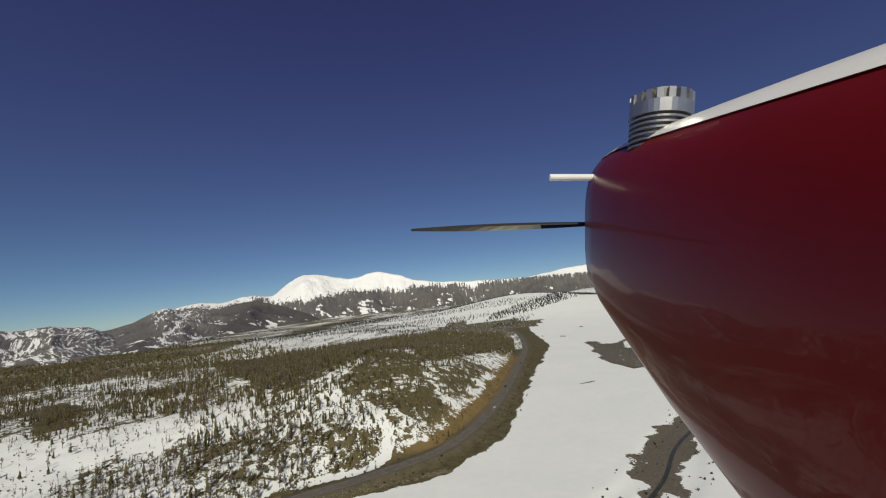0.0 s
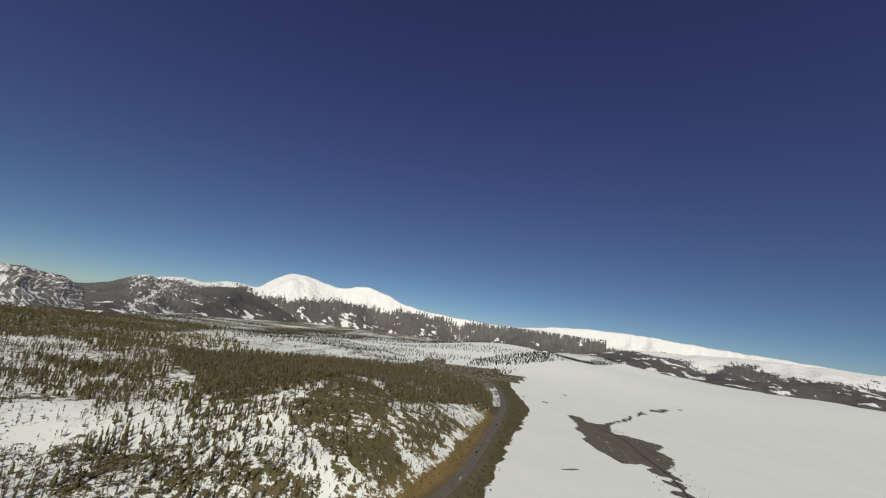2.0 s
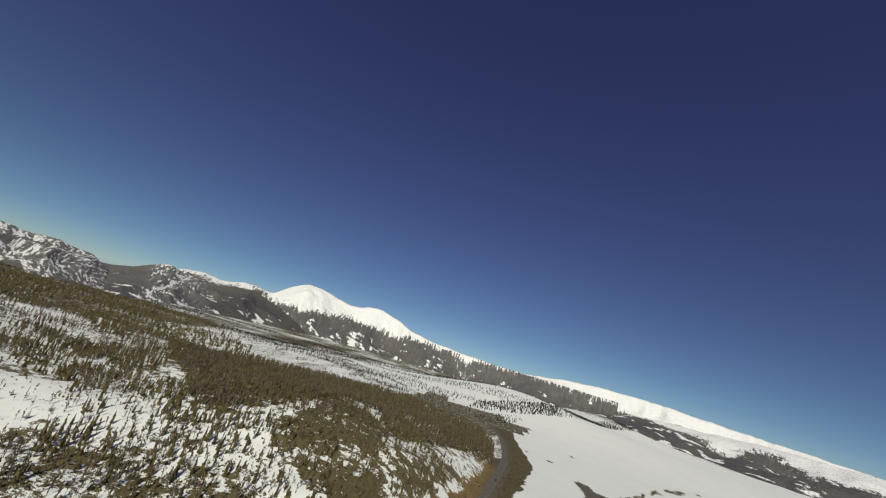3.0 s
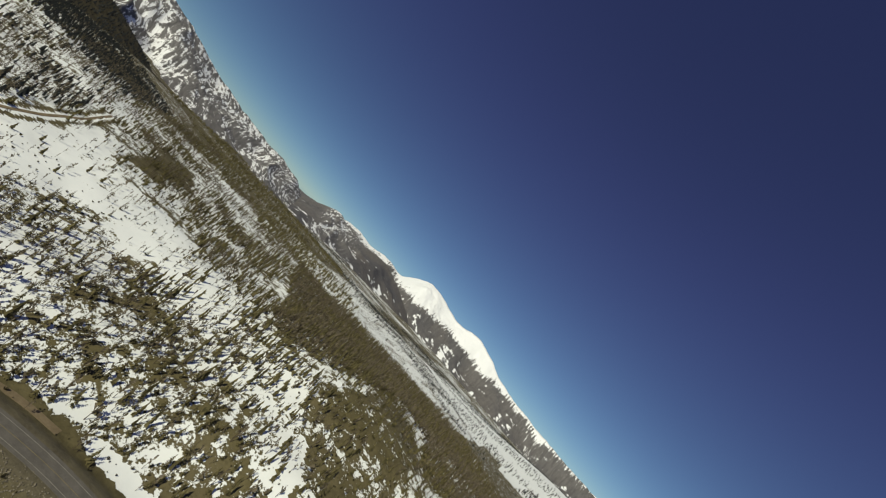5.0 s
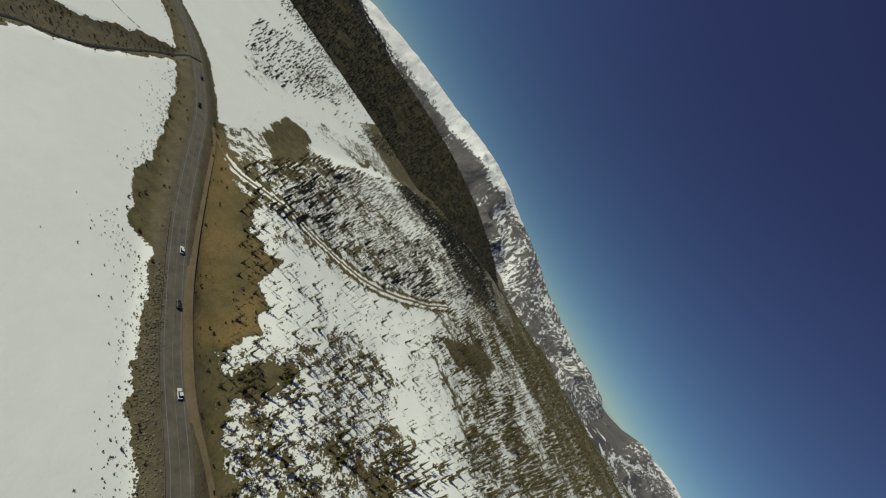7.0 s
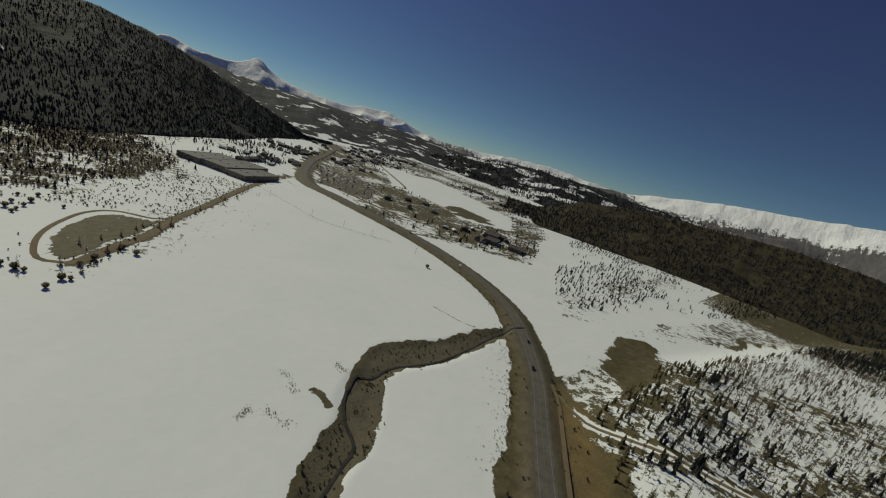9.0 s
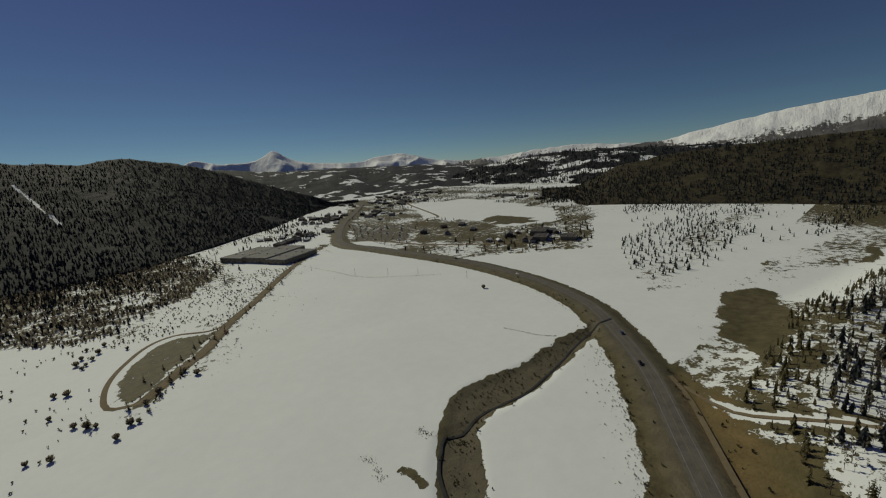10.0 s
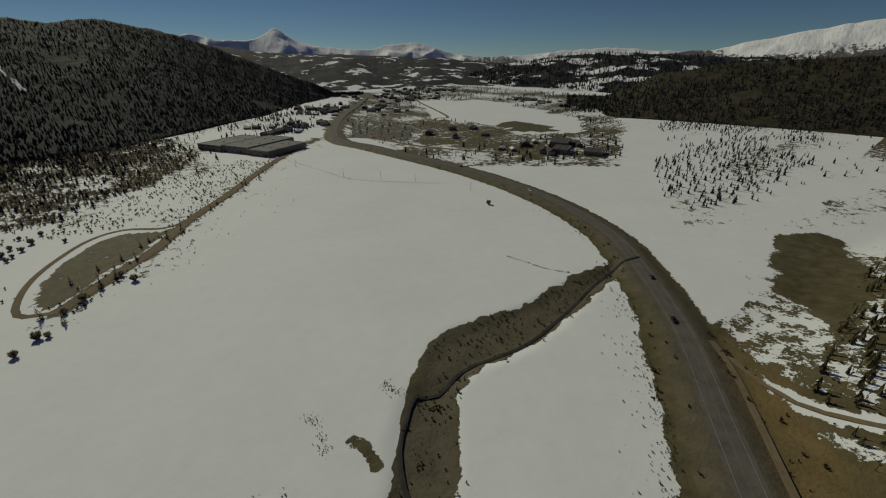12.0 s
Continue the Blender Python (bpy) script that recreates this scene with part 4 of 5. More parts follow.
p = sown(DENSE_N, 6.0, 72, lambda x, y: (0.2 + 0.55 * step(0.45, 0.6, fbm(x + 140, y, 50, 3))) * (dist_line(x, y, PATH_N) > 5) * (dist_line(x, y, WALK_N) > 4))
scatter("leafless_wood_slope", "grey-brown leafless aspens on the lower slope", "wood", ASPENS, p, heights(p, 6, 12, 72), [BARK, TWIGS], 72, (0.9, 1.5))
p = sown(OLIVE, 9.0, 73, lambda x, y: 0.05 + 0.6 * step(0.42, 0.58, fbm(x, y, 70, 3)))
scatter("olive_wood", "olive pine wood along the low ridge", "wood", SLIM, p, heights(p, 8, 15, 73), [BARK, NEEDLES], 73)
p = sown(THIN_E, 6.0, 75, lambda x, y: (0.06 + 0.36 * step(0.44, 0.58, fbm(x + 90, y, 38, 3))) * (dist_line(x, y, PATH_N) > 5))
scatter("pines_clearing", "olive pines round the snowy clearing", "wood", SLIM, p, heights(p, 7, 14, 75), [BARK, NEEDLES], 75, (0.9, 1.4))
p = sown(THIN_E, 6.0, 76, lambda x, y: (0.12 + 0.3 * step(0.45, 0.6, fbm(x + 190, y, 44, 3))) * (dist_line(x, y, PATH_N) > 5))
scatter("aspens_clearing", "thin leafless aspens round the snowy clearing", "wood", ASPENS, p, heights(p, 7, 13, 76), [BARK, TWIGS], 76, (0.9, 1.5))
FAR_WOOD = [(-1050, 740), (-659, 715), (-512, 747), (-420, 900), (-560, 1150), (-900, 1500), (-1500, 1700), (-1900, 1250), (-1400, 760)]
p = sown(FAR_WOOD, 14.0, 74, lambda x, y: 0.15 + 0.7 * step(0.40, 0.55, fbm(x, y, 200, 3)))
scatter("far_wood", "brown-olive woods at the foot of the crags", "wood", FAR_CONES, p, heights(p, 8, 14, 74), [BARK, NEEDLES], 74, (1.0, 1.6))
HILLSIDE = [(20, 290), (-40, 246), (-86, 222), (-130, 196), (-170, 155), (-225, 125), (-290, 80), (-320, 60), (-480, 60), (-900, 180), (-900, 520), (-500, 510), (-300, 470), (-110, 560), (60, 560)]


def sparse(x, y):
    k = 0.52 * step(0.40, 0.58, fbm(x + 70, y, 55, 3))
    k = np.where((depth_in(x, y, OPEN_SNOW) > 0) | (depth_in(x, y, WOOD_S) > 0), 0.05, k)
    k = np.where(depth_in(x, y, SCRUB) > 0, 0.6 * k + 0.14, k)
    k = np.where(depth_in(x, y, COPSE) > 0, 0.26, k)
    k = np.where(depth_in(x, y, CLEARING) > 0, 0.28, k)
    return np.where(depth_in(x, y, BALD) > 0, 0.30, k)


p = sown(HILLSIDE, 5.2, 6, sparse)
p = p[dist_line(p[:, 0], p[:, 1], PATH_N) > 5]
near_tree = (p[:, 0] > -300) & (p[:, 0] < -70) & (p[:, 1] < 330)
far_p = p[~near_tree]
scatter("scattered_pines", "scattered small pines on the snowy slope", "wood", CONIFERS, far_p, heights(far_p, 4, 9, 6), [BARK, NEEDLES], 6)
near_trees = p[near_tree][:300]
rest_p = p[near_tree][300:]
if len(rest_p):
    scatter("scattered_pines", "small pines on the lower snowy slope", "wood", CONIFERS, rest_p, heights(rest_p, 3, 7, 16), [BARK, NEEDLES], 16)
p = sown(HILLSIDE, 6.2, 7, lambda x, y: 0.6 * step(0.40, 0.58, fbm(x + 10, y + 90, 45, 3)) + 0.25 * (depth_in(x, y, SCRUB) > 0))
scatter("sage_bushes", "low brown sage bushes on the slope", "bushes", THICKETS, p, heights(p, 0.6, 1.8, 7), [SHRUBS], 7, (0.9, 1.6))
p = sown(HILLSIDE, 6.5, 17, lambda x, y: 0.14 + 0.45 * step(0.42, 0.58, fbm(x + 210, y, 40, 3)) + 0.6 * (depth_in(x, y, COPSE) > 0))
scatter("leafless_saplings", "thin leafless aspens scattered over the snowy slope", "wood", ASPENS, p, heights(p, 4, 9, 17), [BARK, TWIGS], 17, (0.8, 1.4))
# bushes along the bank, the stream and the lane
line_pts = []
rng = np.random.RandomState(12)
for ln, off, n_, spread_m in ((ROAD, 17, 420, 5), (ROAD, -17, 420, 6), (ROAD, 26, 260, 8), (STREAM, 8, 110, 4), (STREAM, -7, 110, 5), (LANE, 7, 150, 2), (LANE, -8, 170, 3), (RIVER, 24, 180, 8), (RIVER, -24, 160, 8)):
    q = np.array(offset_line(ln, off))
    q = q[(q[:, 1] > -640) & (q[:, 1] < 820)]
    k = rng.randint(0, len(q), n_)
    line_pts.append(q[k] + rng.randn(n_, 2) * spread_m)
q = np.vstack(line_pts)
on_soil = (depth_in(q[:, 0], q[:, 1], HILL) > 0) | (depth_in(q[:, 0], q[:, 1], BED) > -3) | (dist_line(q[:, 0], q[:, 1], LANE) < 11) | (dist_line(q[:, 0], q[:, 1], RIVER) < 30)
on_soil |= depth_in(q[:, 0], q[:, 1], SHORE[:26] + [r for r in ROAD[::-4] if -620 < r[1] < 2000]) > -3
q = q[(dist_line(q[:, 0], q[:, 1], ROAD) > 9) & on_soil]
p = np.c_[q, ground_z(q[:, 0], q[:, 1])]
scatter("bank_bushes", "dry brown bushes along road banks and stream", "bushes", THICKETS, p, heights(p, 0.6, 1.9, 8), [SHRUBS], 8, (0.9, 1.6))
q = np.vstack([np.array(offset_line(curve_through([(20, 235), (-60, 200), (-102, 169), (-128, 145), (-152, 123), (-175, 105), (-188, 92)], 2), -4.5))[np.random.RandomState(3).randint(0, 120, 2600)]
               + np.random.RandomState(4).randn(2600, 2) * 2.2])
p = np.c_[q, ground_z(q[:, 0], q[:, 1]) + 0.15]
scatter("riprap", "pale riprap boulders on the road bank", "boulders", ROCKS, p, heights(p, 0.2, 0.55, 9), [STONES], 9)
p = sown(WOOD_FOOT, 7.0, 20, lambda x, y: 0.95 * step(0.30, 0.50, fbm(x + 5, y + 44, 40, 3)) * (0.10 + 0.9 * step(60, 190, depth_in(x, y, WOOD_FOOT))))
p = p[np.hypot(p[:, 0] - HUB[0], p[:, 1] - HUB[1]) < 1200]
scatter("dark_wood_foot", "dark conifers at the foot of the hillside", "wood", FAR_CONES, p, heights(p, 5, 10, 20), [BARK, DARK_NEEDLES], 20)


def slope_trees(name, slope, count, seed, lo, hi, s_lo=0.02, s_hi=0.99):
    x, y, z = SLOPES[slope]
    rng = np.random.RandomState(seed)
    rows, cols = x.shape
    i, j = rng.uniform(s_lo * 45, s_hi * 45, count), rng.uniform(0, cols - 1.01, count)
    a, c = i.astype(int), j.astype(int)
    u, v = i - a, j - c
    def at(g):
        return (g[a, c] * (1 - u) + g[a + 1, c] * u) * (1 - v) + (g[a, c + 1] * (1 - u) + g[a + 1, c + 1] * u) * v
    q = np.c_[at(x), at(y), at(z) - 0.3]
    keep = (q[:, 2] > 0.5) & (fbm(q[:, 0], q[:, 1], 90, 3) > 0.3)
    # the snow slide on the south hill stays open
    if slope in SLIDES:
        keep &= SLIDES[slope][a, c] > 0.18
    q = q[keep]
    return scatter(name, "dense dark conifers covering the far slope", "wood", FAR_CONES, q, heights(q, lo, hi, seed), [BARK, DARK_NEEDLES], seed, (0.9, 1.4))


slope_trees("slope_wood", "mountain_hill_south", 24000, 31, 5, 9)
slope_trees("slope_wood", "mountain_ridge_west", 6500, 32, 7, 13)
slope_trees("slope_wood", "mountain_wooded_west", 4200, 33, 10, 20)


def conifer(name, seed, height, slim):
    """A pine of its own: trunk and a crown of drooping boughs."""
    rng = np.random.RandomState(seed)
    tree = new(name)
    bm = tube(bmesh.new(), 0.018 * height, 0.004 * height, height * 0.97, -0.1, 6)
    part("trunk", bm, BARK, tree)
    pieces = []
    whorls = 9
    for k in range(whorls):
        u = k / whorls
        zc = height * (0.10 + 0.84 * u)
        reach = height * slim * (1 - u) ** 0.75 + 0.12
        for g in range(7):
            a = rng.rand() * 6.283
            r = reach * (0.6 + 0.55 * rng.rand())
            wd = r * 0.30
            c, s = math.cos(a), math.sin(a)
            tip = zc - r * 0.30
            v = np.array([(0, 0, zc + 0.10 * r), (c * r * 0.55 - s * wd, s * r * 0.55 + c * wd, zc - 0.08 * r), (c * r, s * r, tip), (c * r * 0.55 + s * wd, s * r * 0.55 - c * wd, zc - 0.08 * r)])
            pieces.append((v, np.array([(0, 1, 2), (0, 2, 3)]), 0))
    v, f, _ = joined(pieces)
    ob = new("crown", mesh_from("crown", v, f, [NEEDLES]))
    ob.parent = tree
    return tagged(tree, "small olive-green pine standing in the snow", "tree", "pines on the lower slope")


WEST_SLOPE = [(-860, 150), (-1250, 300), (-1250, 620), (-940, 600), (-700, 400), (-800, 290)]
p = sown(WEST_SLOPE, 6.5, 61, lambda x, y: 0.12 + 0.8 * step(0.40, 0.52, fbm(x + y * 0.6, y * 0.5 - x * 0.4, 110, 3)))
scatter("dark_wood_west", "strips of dark conifers on the snowy western slope", "wood", FAR_CONES, p, heights(p, 5, 10, 61), [BARK, DARK_NEEDLES], 61)
SOUTH_WEST = [(-500, -70), (-600, -20), (-900, 60), (-1300, 150), (-1300, -500), (-900, -250), (-640, -150)]
p = sown(SOUTH_WEST, 9, 62, lambda x, y: 0.06 + 0.8 * step(0.46, 0.54, fbm(x * 0.5 + 9, y * 1.3, 90, 3)))
scatter("dark_wood_flat", "clumps of dark conifers on the snow beyond the highway", "wood", FAR_CONES, p, heights(p, 4, 9, 62), [BARK, DARK_NEEDLES], 62)


p = sown(SHORE_WOOD, 11, 63, lambda x, y: 0.25 + 0.7 * step(0.38, 0.52, fbm(x, y, 140, 3)))
scatter("shore_wood", "dark pines along the far shore of the snow field", "wood", FAR_CONES, p, heights(p, 8, 15, 63), [BARK, DARK_NEEDLES], 63)
models = [conifer("pine_tree", 100 + k, (5.0, 6.5, 7.5, 9.0, 10.5)[k], (0.27, 0.23, 0.22, 0.22, 0.18)[k]) for k in range(5)]
rng = np.random.RandomState(55)
for k, (x, y, z) in enumerate(near_trees):
    m = pose(x, y, z - 0.05, 0, 0, rng.rand() * 360)
    if k < len(models):
        models[k].matrix_basis = m
    else:
        copy_thing(models[k % 5], m)


# ---- vehicles ----
TYRE = plain("tyre_rubber", (0.02, 0.02, 0.02), 0.85)
GLASS_DARK, n, l, b = material("tinted_car_glass", 0.06, 0, 0.6)
b.inputs["Base Color"].default_value = (0.012, 0.014, 0.016, 1)
RUST_RAIL = plain("weathered_rail", (0.10, 0.085, 0.07), 0.7, 0.2, 0.25, 0.6)
STEEL = plain("galvanised_steel", (0.42, 0.42, 0.41), 0.5, 0.7, 0.15, 0.6)
WOOD_POST = plain("weathered_post", (0.12, 0.09, 0.06), 0.9, 0, 0.3, 0.3)


def car(name, paint, length=4.7, width=1.85, height=1.6, label="", van=False):
    """A car that stands on z = 0 and points along +x."""
    thing = new(name)
    hl, hw = length / 2, width / 2
    belt = height * 0.58
    bm = box(bmesh.new(), -hl, hl, -hw, hw, 0.25, belt, 0.12)
    part("body", bm, paint, thing)
    bm = bmesh.new()
    f0, f1, r0, r1 = (hl * 0.42, hl * 0.12, -hl * 0.96, -hl * 0.84) if van else (hl * 0.42, hl * 0.10, -hl * 0.86, -hl * 0.55)
    w1 = hw * 0.82
    lo = [bm.verts.new(c) for c in ((r0, -hw * 0.96, belt - 0.02), (f0, -hw * 0.96, belt - 0.02), (f0, hw * 0.96, belt - 0.02), (r0, hw * 0.96, belt - 0.02))]
    hi = [bm.verts.new(c) for c in ((r1, -w1, height - 0.05), (f1, -w1, height - 0.05), (f1, w1, height - 0.05), (r1, w1, height - 0.05))]
    for i in range(4):
        bm.faces.new((lo[i], lo[(i + 1) % 4], hi[(i + 1) % 4], hi[i]))
    bm.faces.new(hi)
    bm.faces.new(lo[::-1])
    cabin = part("cabin_glass", bm, GLASS_DARK, thing, "dark glazed cabin")
    bm = box(bmesh.new(), r1 - 0.03, f1 + 0.03, -w1 - 0.02, w1 + 0.02, height - 0.06, height, 0.02)
    part("roof", bm, paint, thing)
    for sx in (-0.62, 0.62):
        for sy in (-1, 1):
            m = Matrix.Translation((sx * hl, sy * (hw - 0.12), 0.33)) @ Matrix.Rotation(radians(90), 4, "X")
            bm = bmesh.new()
            bmesh.ops.create_cone(bm, cap_ends=True, segments=12, radius1=0.33, radius2=0.33, depth=0.24, matrix=m)
            part("wheel", bm, TYRE, thing)
    return tagged(thing, label, "car")


PAINTS = [plain("car_paint_white", (0.75, 0.75, 0.74), 0.3), plain("car_paint_black", (0.02, 0.02, 0.022), 0.25), plain("car_paint_silver", (0.42, 0.43, 0.44), 0.3, 0.4),
          plain("car_paint_blue", (0.035, 0.05, 0.11), 0.3), plain("car_paint_red", (0.22, 0.03, 0.02), 0.3)]
LABELS = ("white car", "black car", "silver car", "dark blue car", "dark red car")


def along(line, x, y, side):
    """The pose of a car on a plan line near (x, y), keeping to one side of it."""
    q = np.array(line)
    k = int(np.clip(np.argmin(np.hypot(q[:, 0] - x, q[:, 1] - y)), 1, len(q) - 2))
    t = q[k + 1] - q[k - 1]
    t /= np.hypot(*t)
    px, py = q[k][0] - t[1] * side, q[k][1] + t[0] * side
    turn = math.degrees(math.atan2(t[1], t[0])) + (180 if side > 0 else 0)
    return pose(px, py, float(ground_z(q[k][0], q[k][1])) + 0.10, 0, 0, turn)


masters = {}
for k, (x, y, c, s) in enumerate(((-205, 104, 0, -1.9), (-181, 124, 1, -1.9), (-150, 152, 0, -1.9), (-118, 185, 1, -1.9), (-330, 12, 1, 1.9), (-360, -18, 3, -1.9),
                                  (60, 384, 0, 1.9), (84, 475, 1, -1.9), (98, 530, 2, 1.9), (118, 630, 1, 1.9), (-436, -180, 0, 1.9), (-452, -300, 1, -1.9))):
    m = along(ROAD, x, y, s)
    if c in masters:
        tagged(copy_thing(masters[c], m), LABELS[c] + " driving along the highway", "car", "cars on the highway")
    else:
        masters[c] = car("car", PAINTS[c], label=LABELS[c] + " driving along the highway", van=c == 1)
        masters[c].matrix_basis = m
        tagged(masters[c], group="cars on the highway")
masters[4] = car("car", PAINTS[4], label="dark red car parked by the dirt lane")
masters[4].matrix_basis = pose(-150, -290, float(ground_z(-150, -290)) + 0.1, 0, 0, 50)
rng = np.random.RandomState(77)
for row in range(9):
    for k in range(15):
        u, v = row / 8.0, k / 14.0
        if rng.rand() < 0.28:
            continue
        a, bb, c, d = (np.array(q) for q in ((-560, -800), (-622, -640), (-512, -505), (-455, -592)))
        x, y = (a * (1 - v) + d * v) * (1 - u) + (bb * (1 - v) + c * v) * u + rng.randn(2) * 1.5
        col = int(rng.randint(0, 4))
        ob = copy_thing(masters[col], pose(x, y, float(ground_z(x, y)) + 0.05, 0, 0, 55 + 90 * (row % 2) + rng.randn() * 4))
        tagged(ob, LABELS[col] + " parked in the crowded dirt lot", "car", "cars in the lot")

# guard rail on the field side of the highway
rail_line = [p for p in offset_line(ROAD, 6.3) if -222 < p[0] < -100 and p[1] > 60]
rail_line = curve_through(rail_line[::2], 4)
rail = new("guard_rail")
q = np.array(rail_line)
z = np.interp(np.arange(len(q)), np.arange(len(q)), ground_z(q[:, 0], q[:, 1]))
z = np.maximum(z, 2.6)
prof = [(-0.04, 0.42), (0.04, 0.50), (-0.02, 0.58), (0.04, 0.66), (-0.04, 0.74)]
L = [np.c_[np.array(offset_line(rail_line, o)), z + h] for o, h in prof]
beam = new("beam", mesh_from("beam", np.stack(L, 1).reshape(-1, 3), grid_faces(len(q), 5), [RUST_RAIL]))
beam.parent = rail
post_me = None
for (x, y), h in zip(q[1:-1], z[1:-1]):
    if post_me is None:
        ob = part("post", box(bmesh.new(), -0.09, 0.09, -0.09, 0.09, -0.8, 0.72, 0.01), WOOD_POST, rail)
        post_me = ob.data
    else:
        ob = new("post", post_me)
        ob.parent = rail
    ob.location = (x, y, h)
tagged(rail, "long weathered brown guard rail on wooden posts beside the highway", "guard rail")


# ---- power poles ----
def power_pole(name, height=10.0):
    thing = new(name)
    part("pole", tube(bmesh.new(), 0.17, 0.11, height, -0.3, 8), WOOD_POST, thing)
    part("cross_arm", box(bmesh.new(), -1.2, 1.2, -0.07, 0.07, height - 1.1, height - 0.9, 0.01), WOOD_POST, thing)
    for x in (-1.0, 0.0, 1.0):
        part("insulator", tube(bmesh.new(), 0.06, 0.04, 0.2, height - 0.9, 6, Matrix.Translation((x, 0, 0))), STEEL, thing)
    return tagged(thing, "brown wooden power pole on the snow field", "power pole", "power poles")


pole = power_pole("power_pole")
spots = [(-296, -440), (-323, -361), (-350, -322), (-375, -290), (-400, -226), (-418, -160)]
for k, (x, y) in enumerate(spots):
    m = pose(x, y, float(ground_z(x, y)), 0, 0, 35)
    if k:
        copy_thing(pole, m)
    else:
        pole.matrix_basis = m


# ---- wire fence across the field ----
fence = new("wire_fence")
fence_line = curve_through([(-300, -478), (-312, -410), (-324, -344), (-360, -298), (-392, -266)], 6)
fz = ground_z(*np.array(fence_line).T)
post_me = None
for (x, y), h in zip(fence_line, fz):
    if post_me is None:
        ob = part("post", tube(bmesh.new(), 0.09, 0.08, 1.9, -0.5, 6), WOOD_POST, fence)
        post_me = ob.data
    else:
        ob = new("post", post_me)
        ob.parent = fence
    ob.location = (x, y, float(h))
for up in (0.5, 0.9, 1.25):
    q = np.array(fence_line)
    v = np.stack([np.c_[q, fz + up - 0.03], np.c_[q, fz + up + 0.03]], 1).reshape(-1, 3)
    ob = new("wire", mesh_from("wire", v, grid_faces(len(q), 2), [WOOD_POST]))
    ob.parent = fence
tagged(fence, "low wire fence on wooden posts across the snow field", "fence")


# ---- buildings ----
ROOF_GREY, n, l, b = material("grey_membrane_roof", 0.8, 0, 0.25)
v = sums(n, l, "ADD", sums(n, l, "MULTIPLY", noise_node(n, l, 12, 5), 0.6), sums(n, l, "MULTIPLY", noise_node(n, l, 1.5, 4, 0.6, 3), 0.4))
l.new(ramp(n, l, v, [(0.3, (0.13, 0.125, 0.115)), (0.7, (0.22, 0.21, 0.195))]), b.inputs["Base Color"])
WALL_TAN = plain("tan_cladding", (0.20, 0.165, 0.12), 0.8, 0, 0.2, 4)
WALL_BROWN = plain("brown_timber_wall", (0.10, 0.070, 0.048), 0.85, 0, 0.25, 2)
WALL_GREY = plain("grey_painted_wall", (0.26, 0.25, 0.235), 0.8, 0, 0.15, 3)
ROOF_BROWN = plain("brown_shingle_roof", (0.085, 0.070, 0.058), 0.9, 0, 0.3, 1.5)
ROOF_SNOW = plain("snowy_roof", (0.72, 0.73, 0.74), 0.8, 0, 0.1, 3)
DARK_PANE, n, l, b = material("dark_window_glass", 0.08, 0, 0.5)
b.inputs["Base Color"].default_value = (0.02, 0.024, 0.03, 1)


def long_hall(name, w, d, h, m, label, roof_mat=None):
    """A low flat-roofed hall with a parapet, doors and windows: front along x, at y = 0."""
    thing = new(name)
    part("wall", box(bmesh.new(), 0, w, 0, d, -1, h), WALL_TAN, thing)
    part("roof", box(bmesh.new(), 0.6, w - 0.6, 0.6, d - 0.6, h, h + 0.25), roof_mat or ROOF_GREY, thing, "flat grey roof")
    for x0, x1, y0, y1 in ((-0.1, w + 0.1, -0.1, 0.6), (-0.1, w + 0.1, d - 0.6, d + 0.1), (-0.1, 0.6, 0.6, d - 0.6), (w - 0.6, w + 0.1, 0.6, d - 0.6)):
        part("parapet", box(bmesh.new(), x0, x1, y0, y1, h - 0.2, h + 0.7), WALL_GREY, thing)
    k = max(2, int(w / 9))
    for i in range(k):
        x = w * (i + 0.5) / k
        part("bay_door", box(bmesh.new(), x - 2.0, x + 2.0, -0.12, 0.02, -0.2, 3.8), WALL_GREY if i % 3 else WALL_BROWN, thing)
        part("window", box(bmesh.new(), x - 1.6, x + 1.6, -0.08, 0.02, h - 2.2, h - 1.2), DARK_PANE, thing)
    for i in range(5):
        x, y = w * (0.15 + 0.17 * i), d * (0.3 + 0.4 * (i % 2))
        part("roof_unit", box(bmesh.new(), x, x + 2.4, y, y + 1.8, h + 0.25, h + 1.5, 0.05), STEEL, thing)
    thing.matrix_basis = m
    return tagged(thing, label, "hall")


front = Vector((-56, 106, 0)).normalized()
back = Vector((-0.80, -0.60, 0))
turn = math.degrees(math.atan2(front.y, front.x))
for k, (o, w, d, h, dy) in enumerate(((0, 48, 84, 8.2, 0), (48.5, 52, 92, 9.2, 3), (101, 40, 76, 7.8, 0))):
    at = Vector((-219, -640, 0)) + front * o + back * (dy + 2)
    long_hall("warehouse", w, d, h, pose(at.x, at.y, float(ground_z(at.x, at.y)), 0, 0, turn), "long low grey-roofed hall with tan walls beside the dirt lane").scale = (1, 1, 1)


